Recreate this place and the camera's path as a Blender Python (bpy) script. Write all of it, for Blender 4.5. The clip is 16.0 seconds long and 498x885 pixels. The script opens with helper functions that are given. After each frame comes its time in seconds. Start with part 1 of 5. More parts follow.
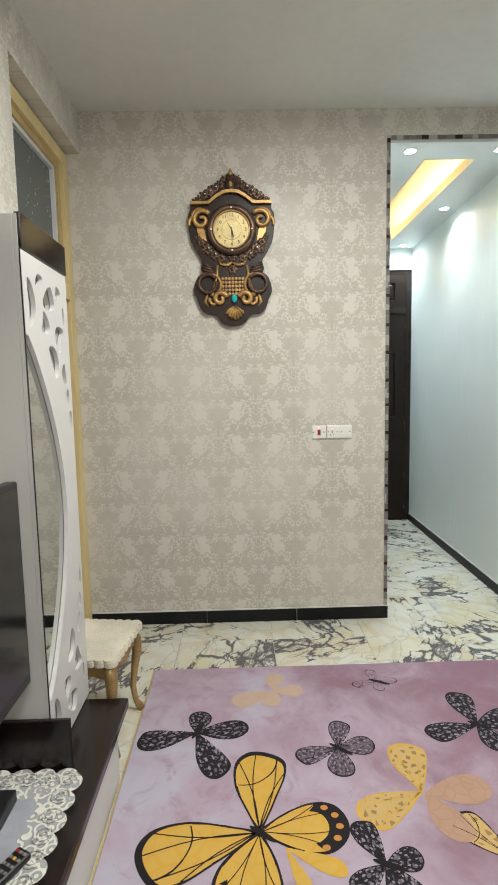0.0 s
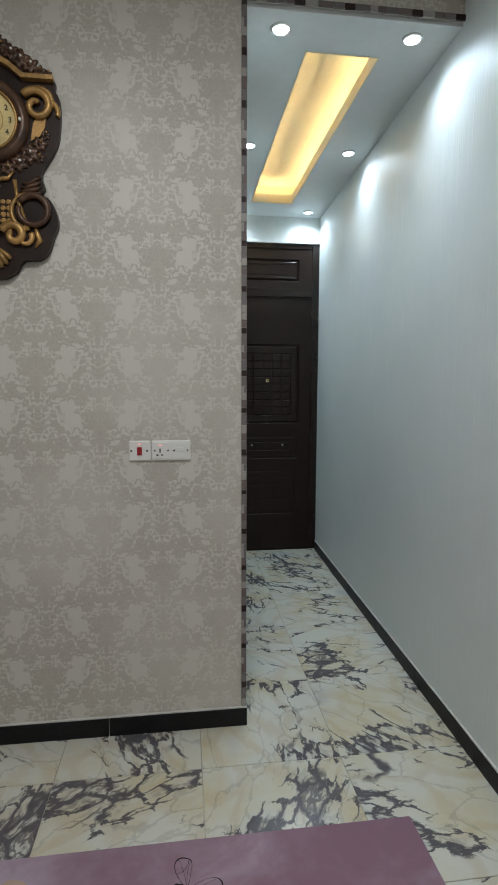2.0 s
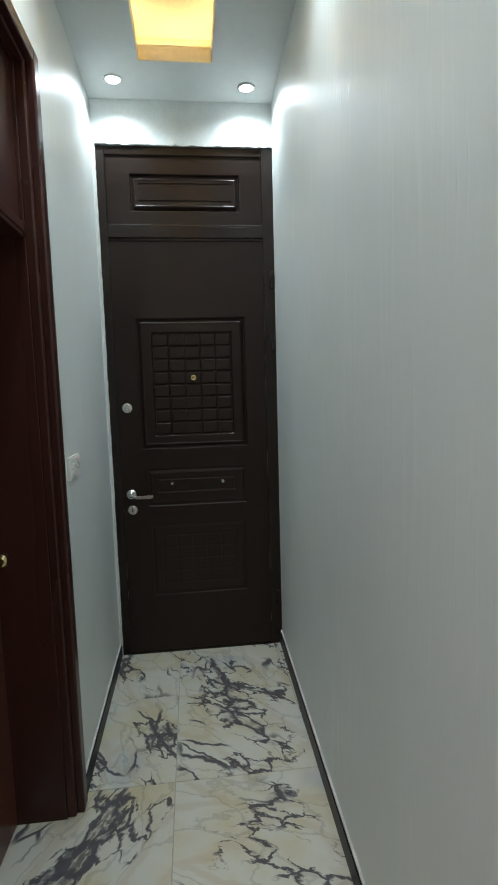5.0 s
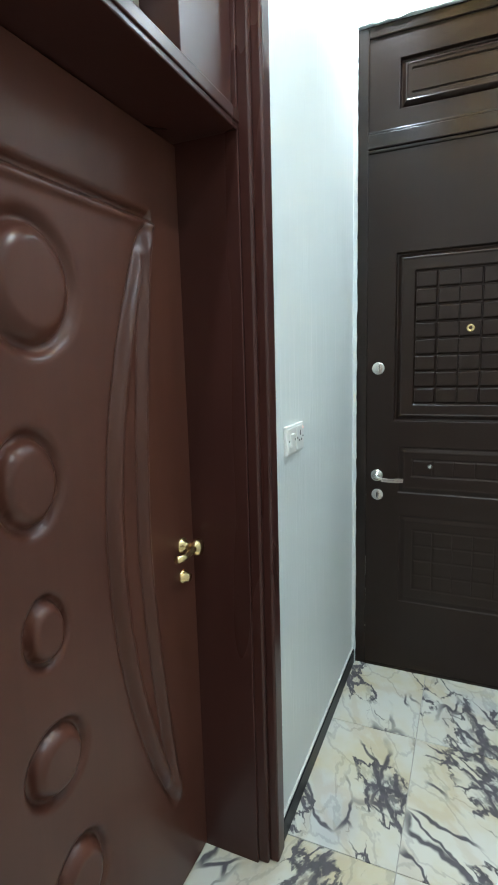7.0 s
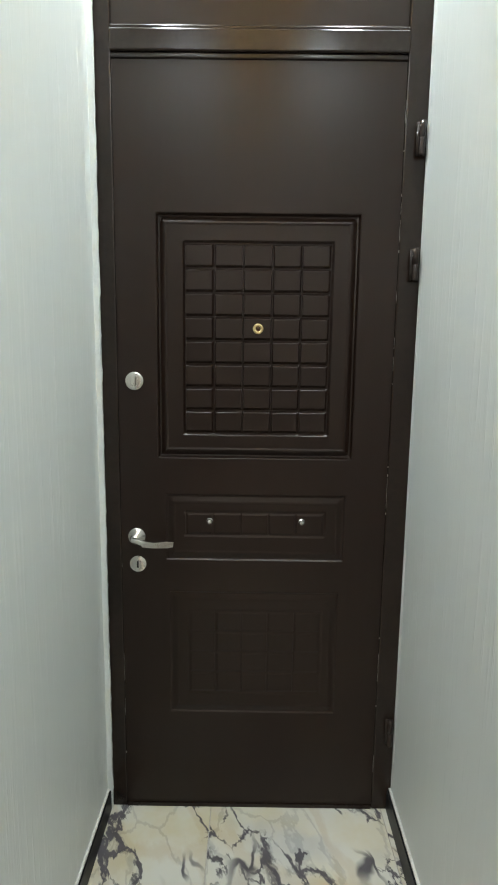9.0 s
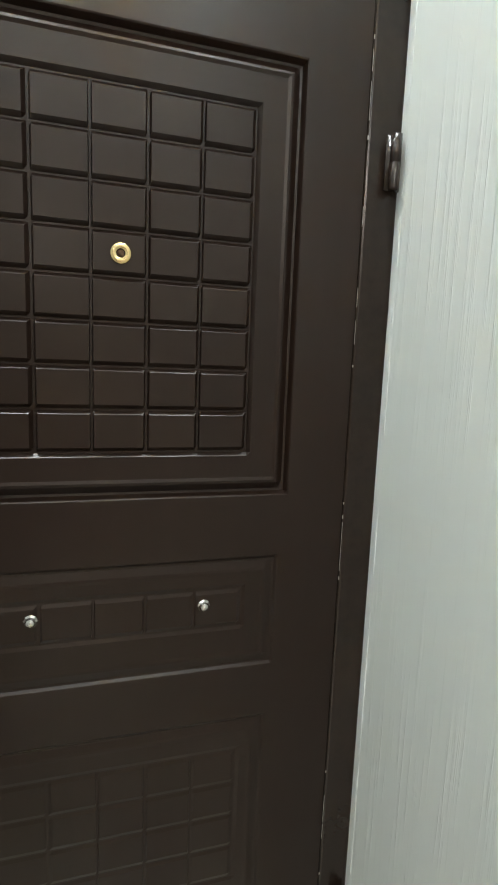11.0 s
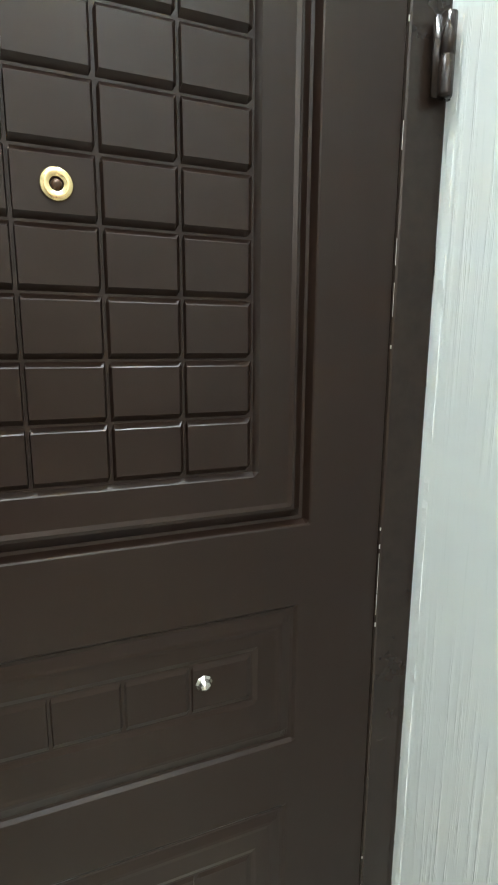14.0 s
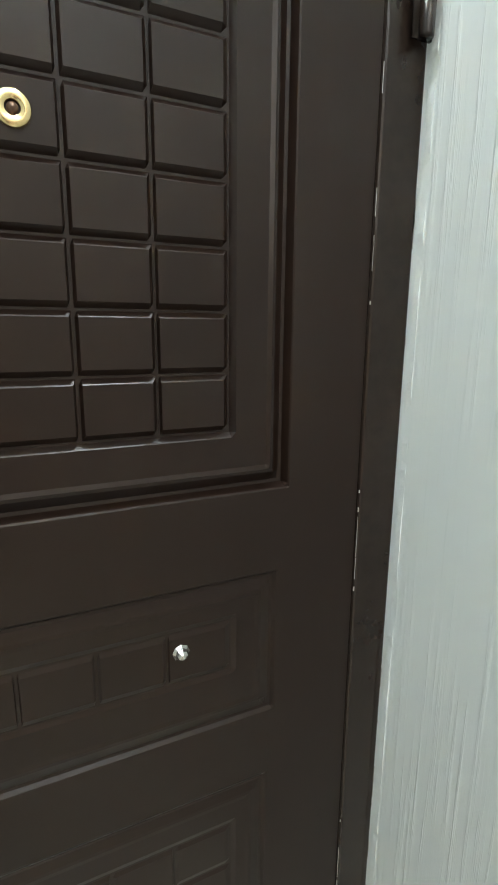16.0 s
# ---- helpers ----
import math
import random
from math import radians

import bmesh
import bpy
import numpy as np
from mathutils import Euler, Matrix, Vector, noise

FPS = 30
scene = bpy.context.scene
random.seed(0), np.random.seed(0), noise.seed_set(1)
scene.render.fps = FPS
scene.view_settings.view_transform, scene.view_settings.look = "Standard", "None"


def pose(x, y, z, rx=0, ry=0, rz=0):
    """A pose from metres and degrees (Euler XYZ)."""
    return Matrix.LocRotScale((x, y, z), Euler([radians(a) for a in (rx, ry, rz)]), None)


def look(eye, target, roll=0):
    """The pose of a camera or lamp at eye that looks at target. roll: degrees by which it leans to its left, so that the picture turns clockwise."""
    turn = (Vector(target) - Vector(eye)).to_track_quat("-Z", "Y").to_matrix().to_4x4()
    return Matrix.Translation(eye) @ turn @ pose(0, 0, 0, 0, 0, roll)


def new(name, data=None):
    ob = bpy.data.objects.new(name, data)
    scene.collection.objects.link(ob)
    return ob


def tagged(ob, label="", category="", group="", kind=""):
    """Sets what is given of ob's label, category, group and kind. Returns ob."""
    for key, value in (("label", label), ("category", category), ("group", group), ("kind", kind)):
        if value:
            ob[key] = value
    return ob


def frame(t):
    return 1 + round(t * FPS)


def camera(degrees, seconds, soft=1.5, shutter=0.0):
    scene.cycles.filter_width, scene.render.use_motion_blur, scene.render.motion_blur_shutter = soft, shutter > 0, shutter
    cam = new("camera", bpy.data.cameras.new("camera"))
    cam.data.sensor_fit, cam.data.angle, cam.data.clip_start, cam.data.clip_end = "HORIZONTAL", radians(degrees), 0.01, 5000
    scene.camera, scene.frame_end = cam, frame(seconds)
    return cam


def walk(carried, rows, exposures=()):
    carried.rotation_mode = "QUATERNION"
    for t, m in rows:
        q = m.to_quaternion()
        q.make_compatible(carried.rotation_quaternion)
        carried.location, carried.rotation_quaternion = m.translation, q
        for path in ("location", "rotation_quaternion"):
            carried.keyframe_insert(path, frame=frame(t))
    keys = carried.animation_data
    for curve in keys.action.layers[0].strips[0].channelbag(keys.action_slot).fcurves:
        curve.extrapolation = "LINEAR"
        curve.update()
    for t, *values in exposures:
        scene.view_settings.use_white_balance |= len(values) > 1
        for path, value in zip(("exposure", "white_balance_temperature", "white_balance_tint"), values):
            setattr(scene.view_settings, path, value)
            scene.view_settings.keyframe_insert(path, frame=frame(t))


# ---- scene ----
cam = camera(51.7, 16.0, soft=1.8)
PATH = [
    (0, (-0.132, -0.123, 1.417), (-0.099, 1.865, 1.204), -1.2),
    (0.5, (-0.03, 0.102, 1.401), (-0.17, 2.083, 1.168), -1.2),
    (1, (0.184, 0.343, 1.41), (0.102, 2.329, 1.184), -0.1),
    (1.5, (0.338, 0.614, 1.399), (0.446, 2.599, 1.18), 0.4),
    (2, (0.494, 0.895, 1.386), (0.748, 2.868, 1.175), 0.1),
    (2.5, (0.658, 1.204, 1.401), (1.023, 3.159, 1.184), -0.5),
    (3, (0.787, 1.437, 1.427), (1.212, 3.378, 1.203), -1.6),
    (5.5, (1.206, 2.654, 1.383), (1.234, 4.641, 1.16), -1.5),
    (6, (1.204, 2.734, 1.365), (0.949, 4.701, 1.104), -1.6),
    (6.5, (1.204, 2.863, 1.353), (0.582, 4.739, 1.044), -2.2),
    (7, (1.206, 3.004, 1.349), (0.418, 4.815, 1.034), -1.6),
    (7.5, (1.215, 3.173, 1.339), (0.515, 5.024, 1.052), -0.7),
    (8, (1.2, 3.384, 1.341), (0.692, 5.303, 1.092), 0.2),
    (8.5, (1.209, 3.584, 1.341), (0.936, 5.549, 1.086), 0.6),
    (9, (1.178, 3.72, 1.334), (1.171, 5.701, 1.058), 0.7),
    (9.5, (1.097, 3.839, 1.337), (1.287, 5.812, 1.065), 0.7),
    (10, (1.127, 3.981, 1.296), (1.357, 5.955, 1.076), 0.6),
    (10.2, (1.161, 4.062, 1.297), (1.433, 6.03, 1.069), 0.6),
    (12.3, (1.174, 4.619, 1.271), (2.039, 6.357, 0.792), 6.3),
    (12.5, (1.176, 4.626, 1.249), (2.037, 6.357, 0.735), 6.6),
    (13, (1.154, 4.668, 1.241), (1.997, 6.402, 0.710), 6.2),
    (13.5, (1.148, 4.652, 1.276), (1.961, 6.423, 0.827), 3.5),
    (14, (1.176, 4.611, 1.306), (1.888, 6.442, 0.928), 0.3),
    (14.5, (1.163, 4.591, 1.317), (1.899, 6.423, 0.997), -1.6),
    (15, (1.159, 4.577, 1.318), (1.931, 6.394, 0.999), -2.0),
    (15.5, (1.173, 4.597, 1.300), (1.979, 6.385, 0.907), -0.3),
    (16, (1.171, 4.634, 1.273), (2.004, 6.400, 0.838), 0.5),
]
EXPOSURES = [(0.0, 0.30, 6300, 6), (1.0, 0.46, 6300, 7), (1.5, -0.25, 6050, 10), (2.0, -0.7, 5950, 8), (3.0, -0.8, 6150, 8), (5.5, -0.4, 6450, 10), (6.5, 0.35, 6450, 10), (7.0, 0.55, 6100, 8),
             (7.5, 0.6, 5700, 4), (8.0, 0.4, 5750, 4), (8.5, 0.3, 6600, 9), (9.0, 0.4, 7000, 12), (9.5, 0.5, 7300, 13), (10.0, 0.65, 7300, 13), (12.5, 1.02, 6800, 10), (13.0, 1.22, 6800, 10), (13.5, 1.3, 6900, 9), (14.0, 1.2, 6800, 10), (14.5, 1.1, 6800, 10), (16.0, 0.92, 6800, 10)]
walk(cam, [(t, look(eye, target, roll)) for t, eye, target, roll in PATH], EXPOSURES)

# ---------------------------------------------------------------- measures of the place
YF, YF2 = 2.88, 3.00          # partition: front and back face
XL = -0.985                   # living room's west wall
XC = 0.757                    # hallway's west wall
YD = 5.14                     # face of the entrance door
ZR, ZC = 2.935, 2.757         # ceilings: living room, hallway
ZOP = 2.79                    # head of the hallway opening
TZ = 0.30                     # top of the low media bench


def xr(y):
    """East wall, very slightly out of square."""
    return 1.62 - (YD - y) * 0.0215


# ---------------------------------------------------------------- world and lamps
world = bpy.data.worlds.new("world")
scene.world = world
world.use_nodes = True
world.node_tree.nodes["Background"].inputs[0].default_value = (0.5, 0.55, 0.6, 1)
world.node_tree.nodes["Background"].inputs[1].default_value = 0.02

ROOM_WATT, SPOT_WATT = 34.0, 26.0
# Both lie out of view; the second is added to light the room's rear.
CEILING_LAMPS = [(0.30, 1.35), (0.30, -0.95)]
SPOTS = [(0.885, 2.99), (1.41, 2.98), (0.885, 3.95), (1.475, 3.97), (0.89, 4.97), (1.485, 5.0)]


def add_lamp(name, kind, place, watt, colour, size, target=None):
    data = bpy.data.lights.new(name, kind)
    data.energy, data.color = watt, colour
    ob = new(name, data)
    ob.matrix_world = look(place, target or (place[0], place[1] + 0.0001, place[2] - 1))
    return ob


for lx, ly in CEILING_LAMPS:
    la = add_lamp("ceiling_lamp_light", "AREA", (lx, ly, ZR - 0.062), ROOM_WATT, (1.0, 0.96, 0.91), 0.4)
    la.data.shape, la.data.size = "DISK", 0.42
for lx, ly in SPOTS:
    la = add_lamp("downlight_light", "SPOT", (lx, ly, ZC - 0.012), SPOT_WATT, (0.80, 0.92, 1.0), 0.05)
    la.data.spot_size, la.data.spot_blend, la.data.shadow_soft_size = radians(150), 0.9, 0.03


# ---------------------------------------------------------------- materials
def shader(name, colour, rough=0.5, metal=0.0, spec=0.5):
    m = bpy.data.materials.new(name)
    m.use_nodes = True
    nt = m.node_tree
    b = nt.nodes["Principled BSDF"]
    b.inputs["Base Color"].default_value = (*colour, 1)
    b.inputs["Roughness"].default_value = rough
    b.inputs["Metallic"].default_value = metal
    b.inputs["Specular IOR Level"].default_value = spec
    return m, nt, b


def node(nt, kind, **values):
    n = nt.nodes.new(kind)
    for key, value in values.items():
        n.inputs[key.replace("_", " ")].default_value = value
    return n


def calc(nt, op, a, b=None, c=None, clamp=False):
    n = nt.nodes.new("ShaderNodeMath")
    n.operation, n.use_clamp = op, clamp
    for i, v in enumerate((a, b, c)):
        if v is None:
            continue
        if isinstance(v, (int, float)):
            n.inputs[i].default_value = v
        else:
            nt.links.new(v, n.inputs[i])
    return n.outputs[0]


def blend(nt, fac, a, b):
    n = nt.nodes.new("ShaderNodeMix")
    n.data_type = "RGBA"
    for i, v in ((0, fac), (6, a), (7, b)):
        if isinstance(v, tuple):
            n.inputs[i].default_value = (*v, 1)
        elif isinstance(v, (int, float)):
            n.inputs[i].default_value = v
        else:
            nt.links.new(v, n.inputs[i])
    return n.outputs[2]


def steps(nt, value, low, high, smooth=True):
    n = nt.nodes.new("ShaderNodeMapRange")
    n.interpolation_type = "SMOOTHSTEP" if smooth else "LINEAR"
    nt.links.new(value, n.inputs[0])
    n.inputs[1].default_value, n.inputs[2].default_value = low, high
    return n.outputs[0]


def coords(nt, scale=(1, 1, 1)):
    t = nt.nodes.new("ShaderNodeTexCoord")
    mp = nt.nodes.new("ShaderNodeMapping")
    mp.inputs["Scale"].default_value = scale
    nt.links.new(t.outputs["Object"], mp.inputs[0])
    return mp.outputs[0]


def noisy(nt, vec, scale, detail=3.0, rough=0.5, distort=0.0):
    n = node(nt, "ShaderNodeTexNoise", Scale=scale, Detail=detail, Roughness=rough, Distortion=distort)
    nt.links.new(vec, n.inputs["Vector"])
    return n.outputs[0]


def bumped(nt, b, height, strength, distance):
    n = node(nt, "ShaderNodeBump", Strength=strength, Distance=distance)
    nt.links.new(height, n.inputs["Height"])
    nt.links.new(n.outputs[0], b.inputs["Normal"])


def plain(name, colour, rough=0.5, metal=0.0, vary=0.12, scale=14.0, stretch=(1, 1, 1), bump=0.1, depth=0.002, spec=0.5):
    """A painted, stained or cast surface: blotches, fine grain, uneven gloss, slight relief."""
    m, nt, b = shader(name, colour, rough, metal, spec)
    v = coords(nt, stretch)
    big, fine = noisy(nt, v, scale * 0.25, 2), noisy(nt, v, scale * 4, 4, 0.6)
    mix = calc(nt, "ADD", calc(nt, "MULTIPLY", big, 0.6), calc(nt, "MULTIPLY", fine, 0.4))
    dark = tuple(c * (1 - vary) for c in colour)
    light = tuple(min(1, c * (1 + vary)) for c in colour)
    nt.links.new(blend(nt, steps(nt, mix, 0.35, 0.65), dark, light), b.inputs["Base Color"])
    nt.links.new(calc(nt, "ADD", calc(nt, "MULTIPLY", mix, 0.16), rough - 0.08, clamp=True), b.inputs["Roughness"])
    if bump:
        bumped(nt, b, fine, bump, depth)
    return m


def glow(name, colour, strength):
    m, nt, b = shader(name, (0.8, 0.8, 0.8), 0.5)
    b.inputs["Emission Color"].default_value = (*colour, 1)
    b.inputs["Emission Strength"].default_value = strength
    return m


def damask(name, along):
    """Beige damask wallpaper: half-drop ogee repeat of mirrored leafy ornaments, embossed streaks. along: 0 for x, 1 for y."""
    m, nt, b = shader(name, (0.5, 0.46, 0.4), 0.42)
    v = coords(nt)
    sep = nt.nodes.new("ShaderNodeSeparateXYZ")
    nt.links.new(v, sep.inputs[0])
    u, w = calc(nt, "ADD", sep.outputs[along], 0.038), sep.outputs[2]
    half, pz = 0.223, 0.40
    col = calc(nt, "ROUND", calc(nt, "DIVIDE", u, half))
    a = calc(nt, "ABSOLUTE", calc(nt, "SUBTRACT", u, calc(nt, "MULTIPLY", col, half)))
    odd = calc(nt, "PINGPONG", col, 1.0)
    q = calc(nt, "FLOORED_MODULO", calc(nt, "ADD", calc(nt, "ADD", w, 0.05), calc(nt, "MULTIPLY", odd, pz / 2)), pz)
    comb = nt.nodes.new("ShaderNodeCombineXYZ")
    nt.links.new(a, comb.inputs[0]), nt.links.new(q, comb.inputs[2])
    comb.inputs[1].default_value = 8.3
    wob = node(nt, "ShaderNodeTexNoise", Scale=34.0, Detail=2.0, Roughness=0.55)
    nt.links.new(comb.outputs[0], wob.inputs["Vector"])
    ws = nt.nodes.new("ShaderNodeSeparateColor")
    nt.links.new(wob.outputs["Color"], ws.inputs[0])
    a2 = calc(nt, "MULTIPLY_ADD", calc(nt, "SUBTRACT", ws.outputs[0], 0.5), 0.095, a)
    q2 = calc(nt, "MULTIPLY_ADD", calc(nt, "SUBTRACT", ws.outputs[1], 0.5), 0.095, q)

    def oval(ca, cq, ra, rq):
        x = calc(nt, "DIVIDE", calc(nt, "SUBTRACT", a2, ca), ra)
        y = calc(nt, "DIVIDE", calc(nt, "SUBTRACT", q2, cq), rq)
        return calc(nt, "SQRT", calc(nt, "ADD", calc(nt, "MULTIPLY", x, x), calc(nt, "MULTIPLY", y, y)))

    def solid(*e):
        return calc(nt, "SUBTRACT", 1.0, steps(nt, oval(*e), 0.86, 1.10))

    inks = [solid(0, 0.318, 0.050, 0.045), solid(0.092, 0.225, 0.020, 0.022), solid(0, 0.245, 0.030, 0.050), solid(0.055, 0.222, 0.017, 0.015), solid(0.082, 0.030, 0.024, 0.020),
            solid(0, 0.105, 0.029, 0.022), solid(0.0, 0.160, 0.022, 0.020), solid(0.078, 0.072, 0.020, 0.022), solid(0.040, 0.030, 0.034, 0.016), solid(0, 0.004, 0.036, 0.030), solid(0.072, 0.384, 0.024, 0.017)]
    ink = inks[0]
    for e in inks[1:]:
        ink = calc(nt, "MAXIMUM", ink, e)
    gaps = calc(nt, "MAXIMUM", solid(0.112, 0.330, 0.034, 0.052), solid(0.112, 0.130, 0.034, 0.052))
    leafy = steps(nt, noisy(nt, comb.outputs[0], 46, 2.0, 0.5, 1.2), 0.44, 0.52)
    veined = steps(nt, noisy(nt, comb.outputs[0], 130, 1.0, 0.5, 0.5), 0.36, 0.50)
    ink = calc(nt, "MAXIMUM", calc(nt, "MULTIPLY", leafy, 0.85), calc(nt, "MULTIPLY", ink, 0.75))
    ink = calc(nt, "MULTIPLY", ink, calc(nt, "SUBTRACT", 1.0, gaps))
    ink = calc(nt, "MULTIPLY", ink, calc(nt, "ADD", 0.72, calc(nt, "MULTIPLY", veined, 0.28)))
    worn = calc(nt, "ADD", 0.50, calc(nt, "MULTIPLY", steps(nt, noisy(nt, v, 2.2, 3), 0.35, 0.65), 0.50))
    shape = calc(nt, "MULTIPLY", ink, worn)
    streak = noisy(nt, coords(nt, (160, 160, 5)), 1.0, 3, 0.6)
    fade = noisy(nt, v, 1.3, 3)
    pale = blend(nt, fade, (0.60, 0.572, 0.508), (0.65, 0.62, 0.555))
    deep = blend(nt, fade, (0.40, 0.367, 0.305), (0.44, 0.405, 0.345))
    base = blend(nt, shape, pale, deep)
    nt.links.new(blend(nt, calc(nt, "MULTIPLY", streak, 0.18), base, (0.66, 0.63, 0.57)), b.inputs["Base Color"])
    nt.links.new(calc(nt, "ADD", calc(nt, "MULTIPLY", shape, 0.12), 0.46), b.inputs["Roughness"])
    bumped(nt, b, calc(nt, "ADD", calc(nt, "MULTIPLY", shape, 0.5), streak), 0.3, 0.0012)
    return m


def streaked(name):
    """Pale grey-green wallpaper with raised vertical threads and faint grey dashes."""
    m, nt, b = shader(name, (0.60, 0.65, 0.63), 0.38)
    v = coords(nt)
    thread = noisy(nt, coords(nt, (95, 95, 2.6)), 1.0, 4, 0.62)
    dash = steps(nt, noisy(nt, coords(nt, (150, 150, 7.0)), 1.0, 3, 0.6), 0.58, 0.74)
    pucker = noisy(nt, coords(nt, (9, 9, 3.0)), 1.0, 3, 0.55)
    patch = noisy(nt, v, 2.4, 2)
    raised = calc(nt, "MULTIPLY", steps(nt, thread, 0.50, 0.70), steps(nt, patch, 0.30, 0.65))
    base = blend(nt, patch, (0.67, 0.71, 0.69), (0.73, 0.765, 0.745))
    base = blend(nt, calc(nt, "MULTIPLY", dash, 0.14), base, (0.42, 0.47, 0.44))
    nt.links.new(blend(nt, calc(nt, "MULTIPLY", raised, 0.40), base, (0.82, 0.84, 0.82)), b.inputs["Base Color"])
    nt.links.new(calc(nt, "SUBTRACT", 0.46, calc(nt, "MULTIPLY", raised, 0.16)), b.inputs["Roughness"])
    relief = calc(nt, "ADD", calc(nt, "ADD", raised, calc(nt, "MULTIPLY", thread, 0.35)), calc(nt, "MULTIPLY", pucker, 1.6))
    bumped(nt, b, relief, 0.30, 0.0026)
    return m


def marble():
    """Polished cream breccia marble: dense charcoal nets in drifts, long streaks, plain cream and grey-blue areas; every slab cut from another place and turned."""
    m, nt, b = shader("breccia_marble", (0.75, 0.73, 0.66), 0.12)
    info = nt.nodes.new("ShaderNodeObjectInfo")
    t = nt.nodes.new("ShaderNodeTexCoord")
    rnd = info.outputs["Random"]
    rot = nt.nodes.new("ShaderNodeVectorRotate")
    rot.rotation_type = "Z_AXIS"
    nt.links.new(t.outputs["Object"], rot.inputs["Vector"])
    nt.links.new(calc(nt, "MULTIPLY", calc(nt, "FRACT", calc(nt, "MULTIPLY", rnd, 17.3)), 6.28), rot.inputs["Angle"])
    shift = nt.nodes.new("ShaderNodeVectorMath")
    shift.operation = "ADD"
    comb = nt.nodes.new("ShaderNodeCombineXYZ")
    for i, k in enumerate((37.0, 91.0, 53.0)):
        nt.links.new(calc(nt, "MULTIPLY", rnd, k), comb.inputs[i])
    nt.links.new(rot.outputs[0], shift.inputs[0]), nt.links.new(comb.outputs[0], shift.inputs[1])
    place = shift.outputs[0]

    def bent(vec, amount, scale, detail=4.0):
        wob = node(nt, "ShaderNodeTexNoise", Scale=scale, Detail=detail, Roughness=0.6)
        nt.links.new(vec, wob.inputs["Vector"])
        mv = nt.nodes.new("ShaderNodeVectorMath")
        mv.operation = "MULTIPLY_ADD"
        nt.links.new(wob.outputs["Color"], mv.inputs[0])
        mv.inputs[1].default_value = (amount,) * 3
        nt.links.new(vec, mv.inputs[2])
        return mv.outputs[0]

    def squashed(vec, scale):
        mp = nt.nodes.new("ShaderNodeMapping")
        mp.inputs["Scale"].default_value = scale
        nt.links.new(vec, mp.inputs[0])
        return mp.outputs[0]

    def cracks(vec, scale, width):
        n = nt.nodes.new("ShaderNodeTexVoronoi")
        n.feature = "DISTANCE_TO_EDGE"
        n.inputs["Scale"].default_value = scale
        nt.links.new(vec, n.inputs["Vector"])
        n2 = nt.nodes.new("ShaderNodeMath")
        n2.operation = "DIVIDE"
        nt.links.new(n.outputs["Distance"], n2.inputs[0])
        nt.links.new(width, n2.inputs[1]) if not isinstance(width, float) else None
        if isinstance(width, float):
            n2.inputs[1].default_value = width
        return calc(nt, "SUBTRACT", 1.0, steps(nt, n2.outputs[0], 0.25, 1.0))

    flow = bent(squashed(place, (1.0, 1.9, 1.0)), 0.16, 6.0)
    drift = noisy(nt, flow, 2.5, 3, 0.55)
    thick = calc(nt, "MULTIPLY", steps(nt, drift, 0.47, 0.68), 0.25)
    thick = calc(nt, "ADD", thick, 0.02)
    net = calc(nt, "MULTIPLY", cracks(bent(flow, 0.06, 22.0, 3.0), 9.0, thick), steps(nt, drift, 0.485, 0.545))
    fine = calc(nt, "MULTIPLY", cracks(bent(flow, 0.05, 26.0, 3.0), 19.0, 0.20), steps(nt, drift, 0.58, 0.66))
    streaks = squashed(bent(place, 0.20, 3.0), (1.3, 4.2, 1.0))
    long = calc(nt, "MULTIPLY", cracks(streaks, 2.1, 0.055), steps(nt, noisy(nt, place, 3.1, 2), 0.54, 0.62))
    hair = calc(nt, "MULTIPLY", cracks(flow, 3.2, 0.028), 0.22)
    vein = calc(nt, "MAXIMUM", calc(nt, "MAXIMUM", net, calc(nt, "MULTIPLY", fine, 0.85)), calc(nt, "MAXIMUM", long, hair))
    cloud = noisy(nt, place, 4.0, 4, 0.6)
    cream = blend(nt, steps(nt, cloud, 0.38, 0.72), (0.62, 0.615, 0.545), (0.585, 0.53, 0.365))
    smoke = calc(nt, "MULTIPLY", steps(nt, noisy(nt, bent(place, 0.1, 7.0), 2.4, 3), 0.60, 0.72), 0.55)
    cream = blend(nt, smoke, cream, (0.43, 0.45, 0.47))
    halo = calc(nt, "MULTIPLY", steps(nt, drift, 0.52, 0.68), 0.28)
    cream = blend(nt, halo, cream, (0.50, 0.50, 0.51))
    rust = blend(nt, calc(nt, "MULTIPLY", cracks(flow, 2.7, 0.10), 0.25), cream, (0.46, 0.33, 0.17))
    dark = blend(nt, noisy(nt, place, 30, 3), (0.030, 0.028, 0.036), (0.11, 0.10, 0.12))
    nt.links.new(blend(nt, calc(nt, "MULTIPLY", vein, 0.92), rust, dark), b.inputs["Base Color"])
    nt.links.new(calc(nt, "ADD", calc(nt, "MULTIPLY", cloud, 0.16), 0.10), b.inputs["Roughness"])
    return m


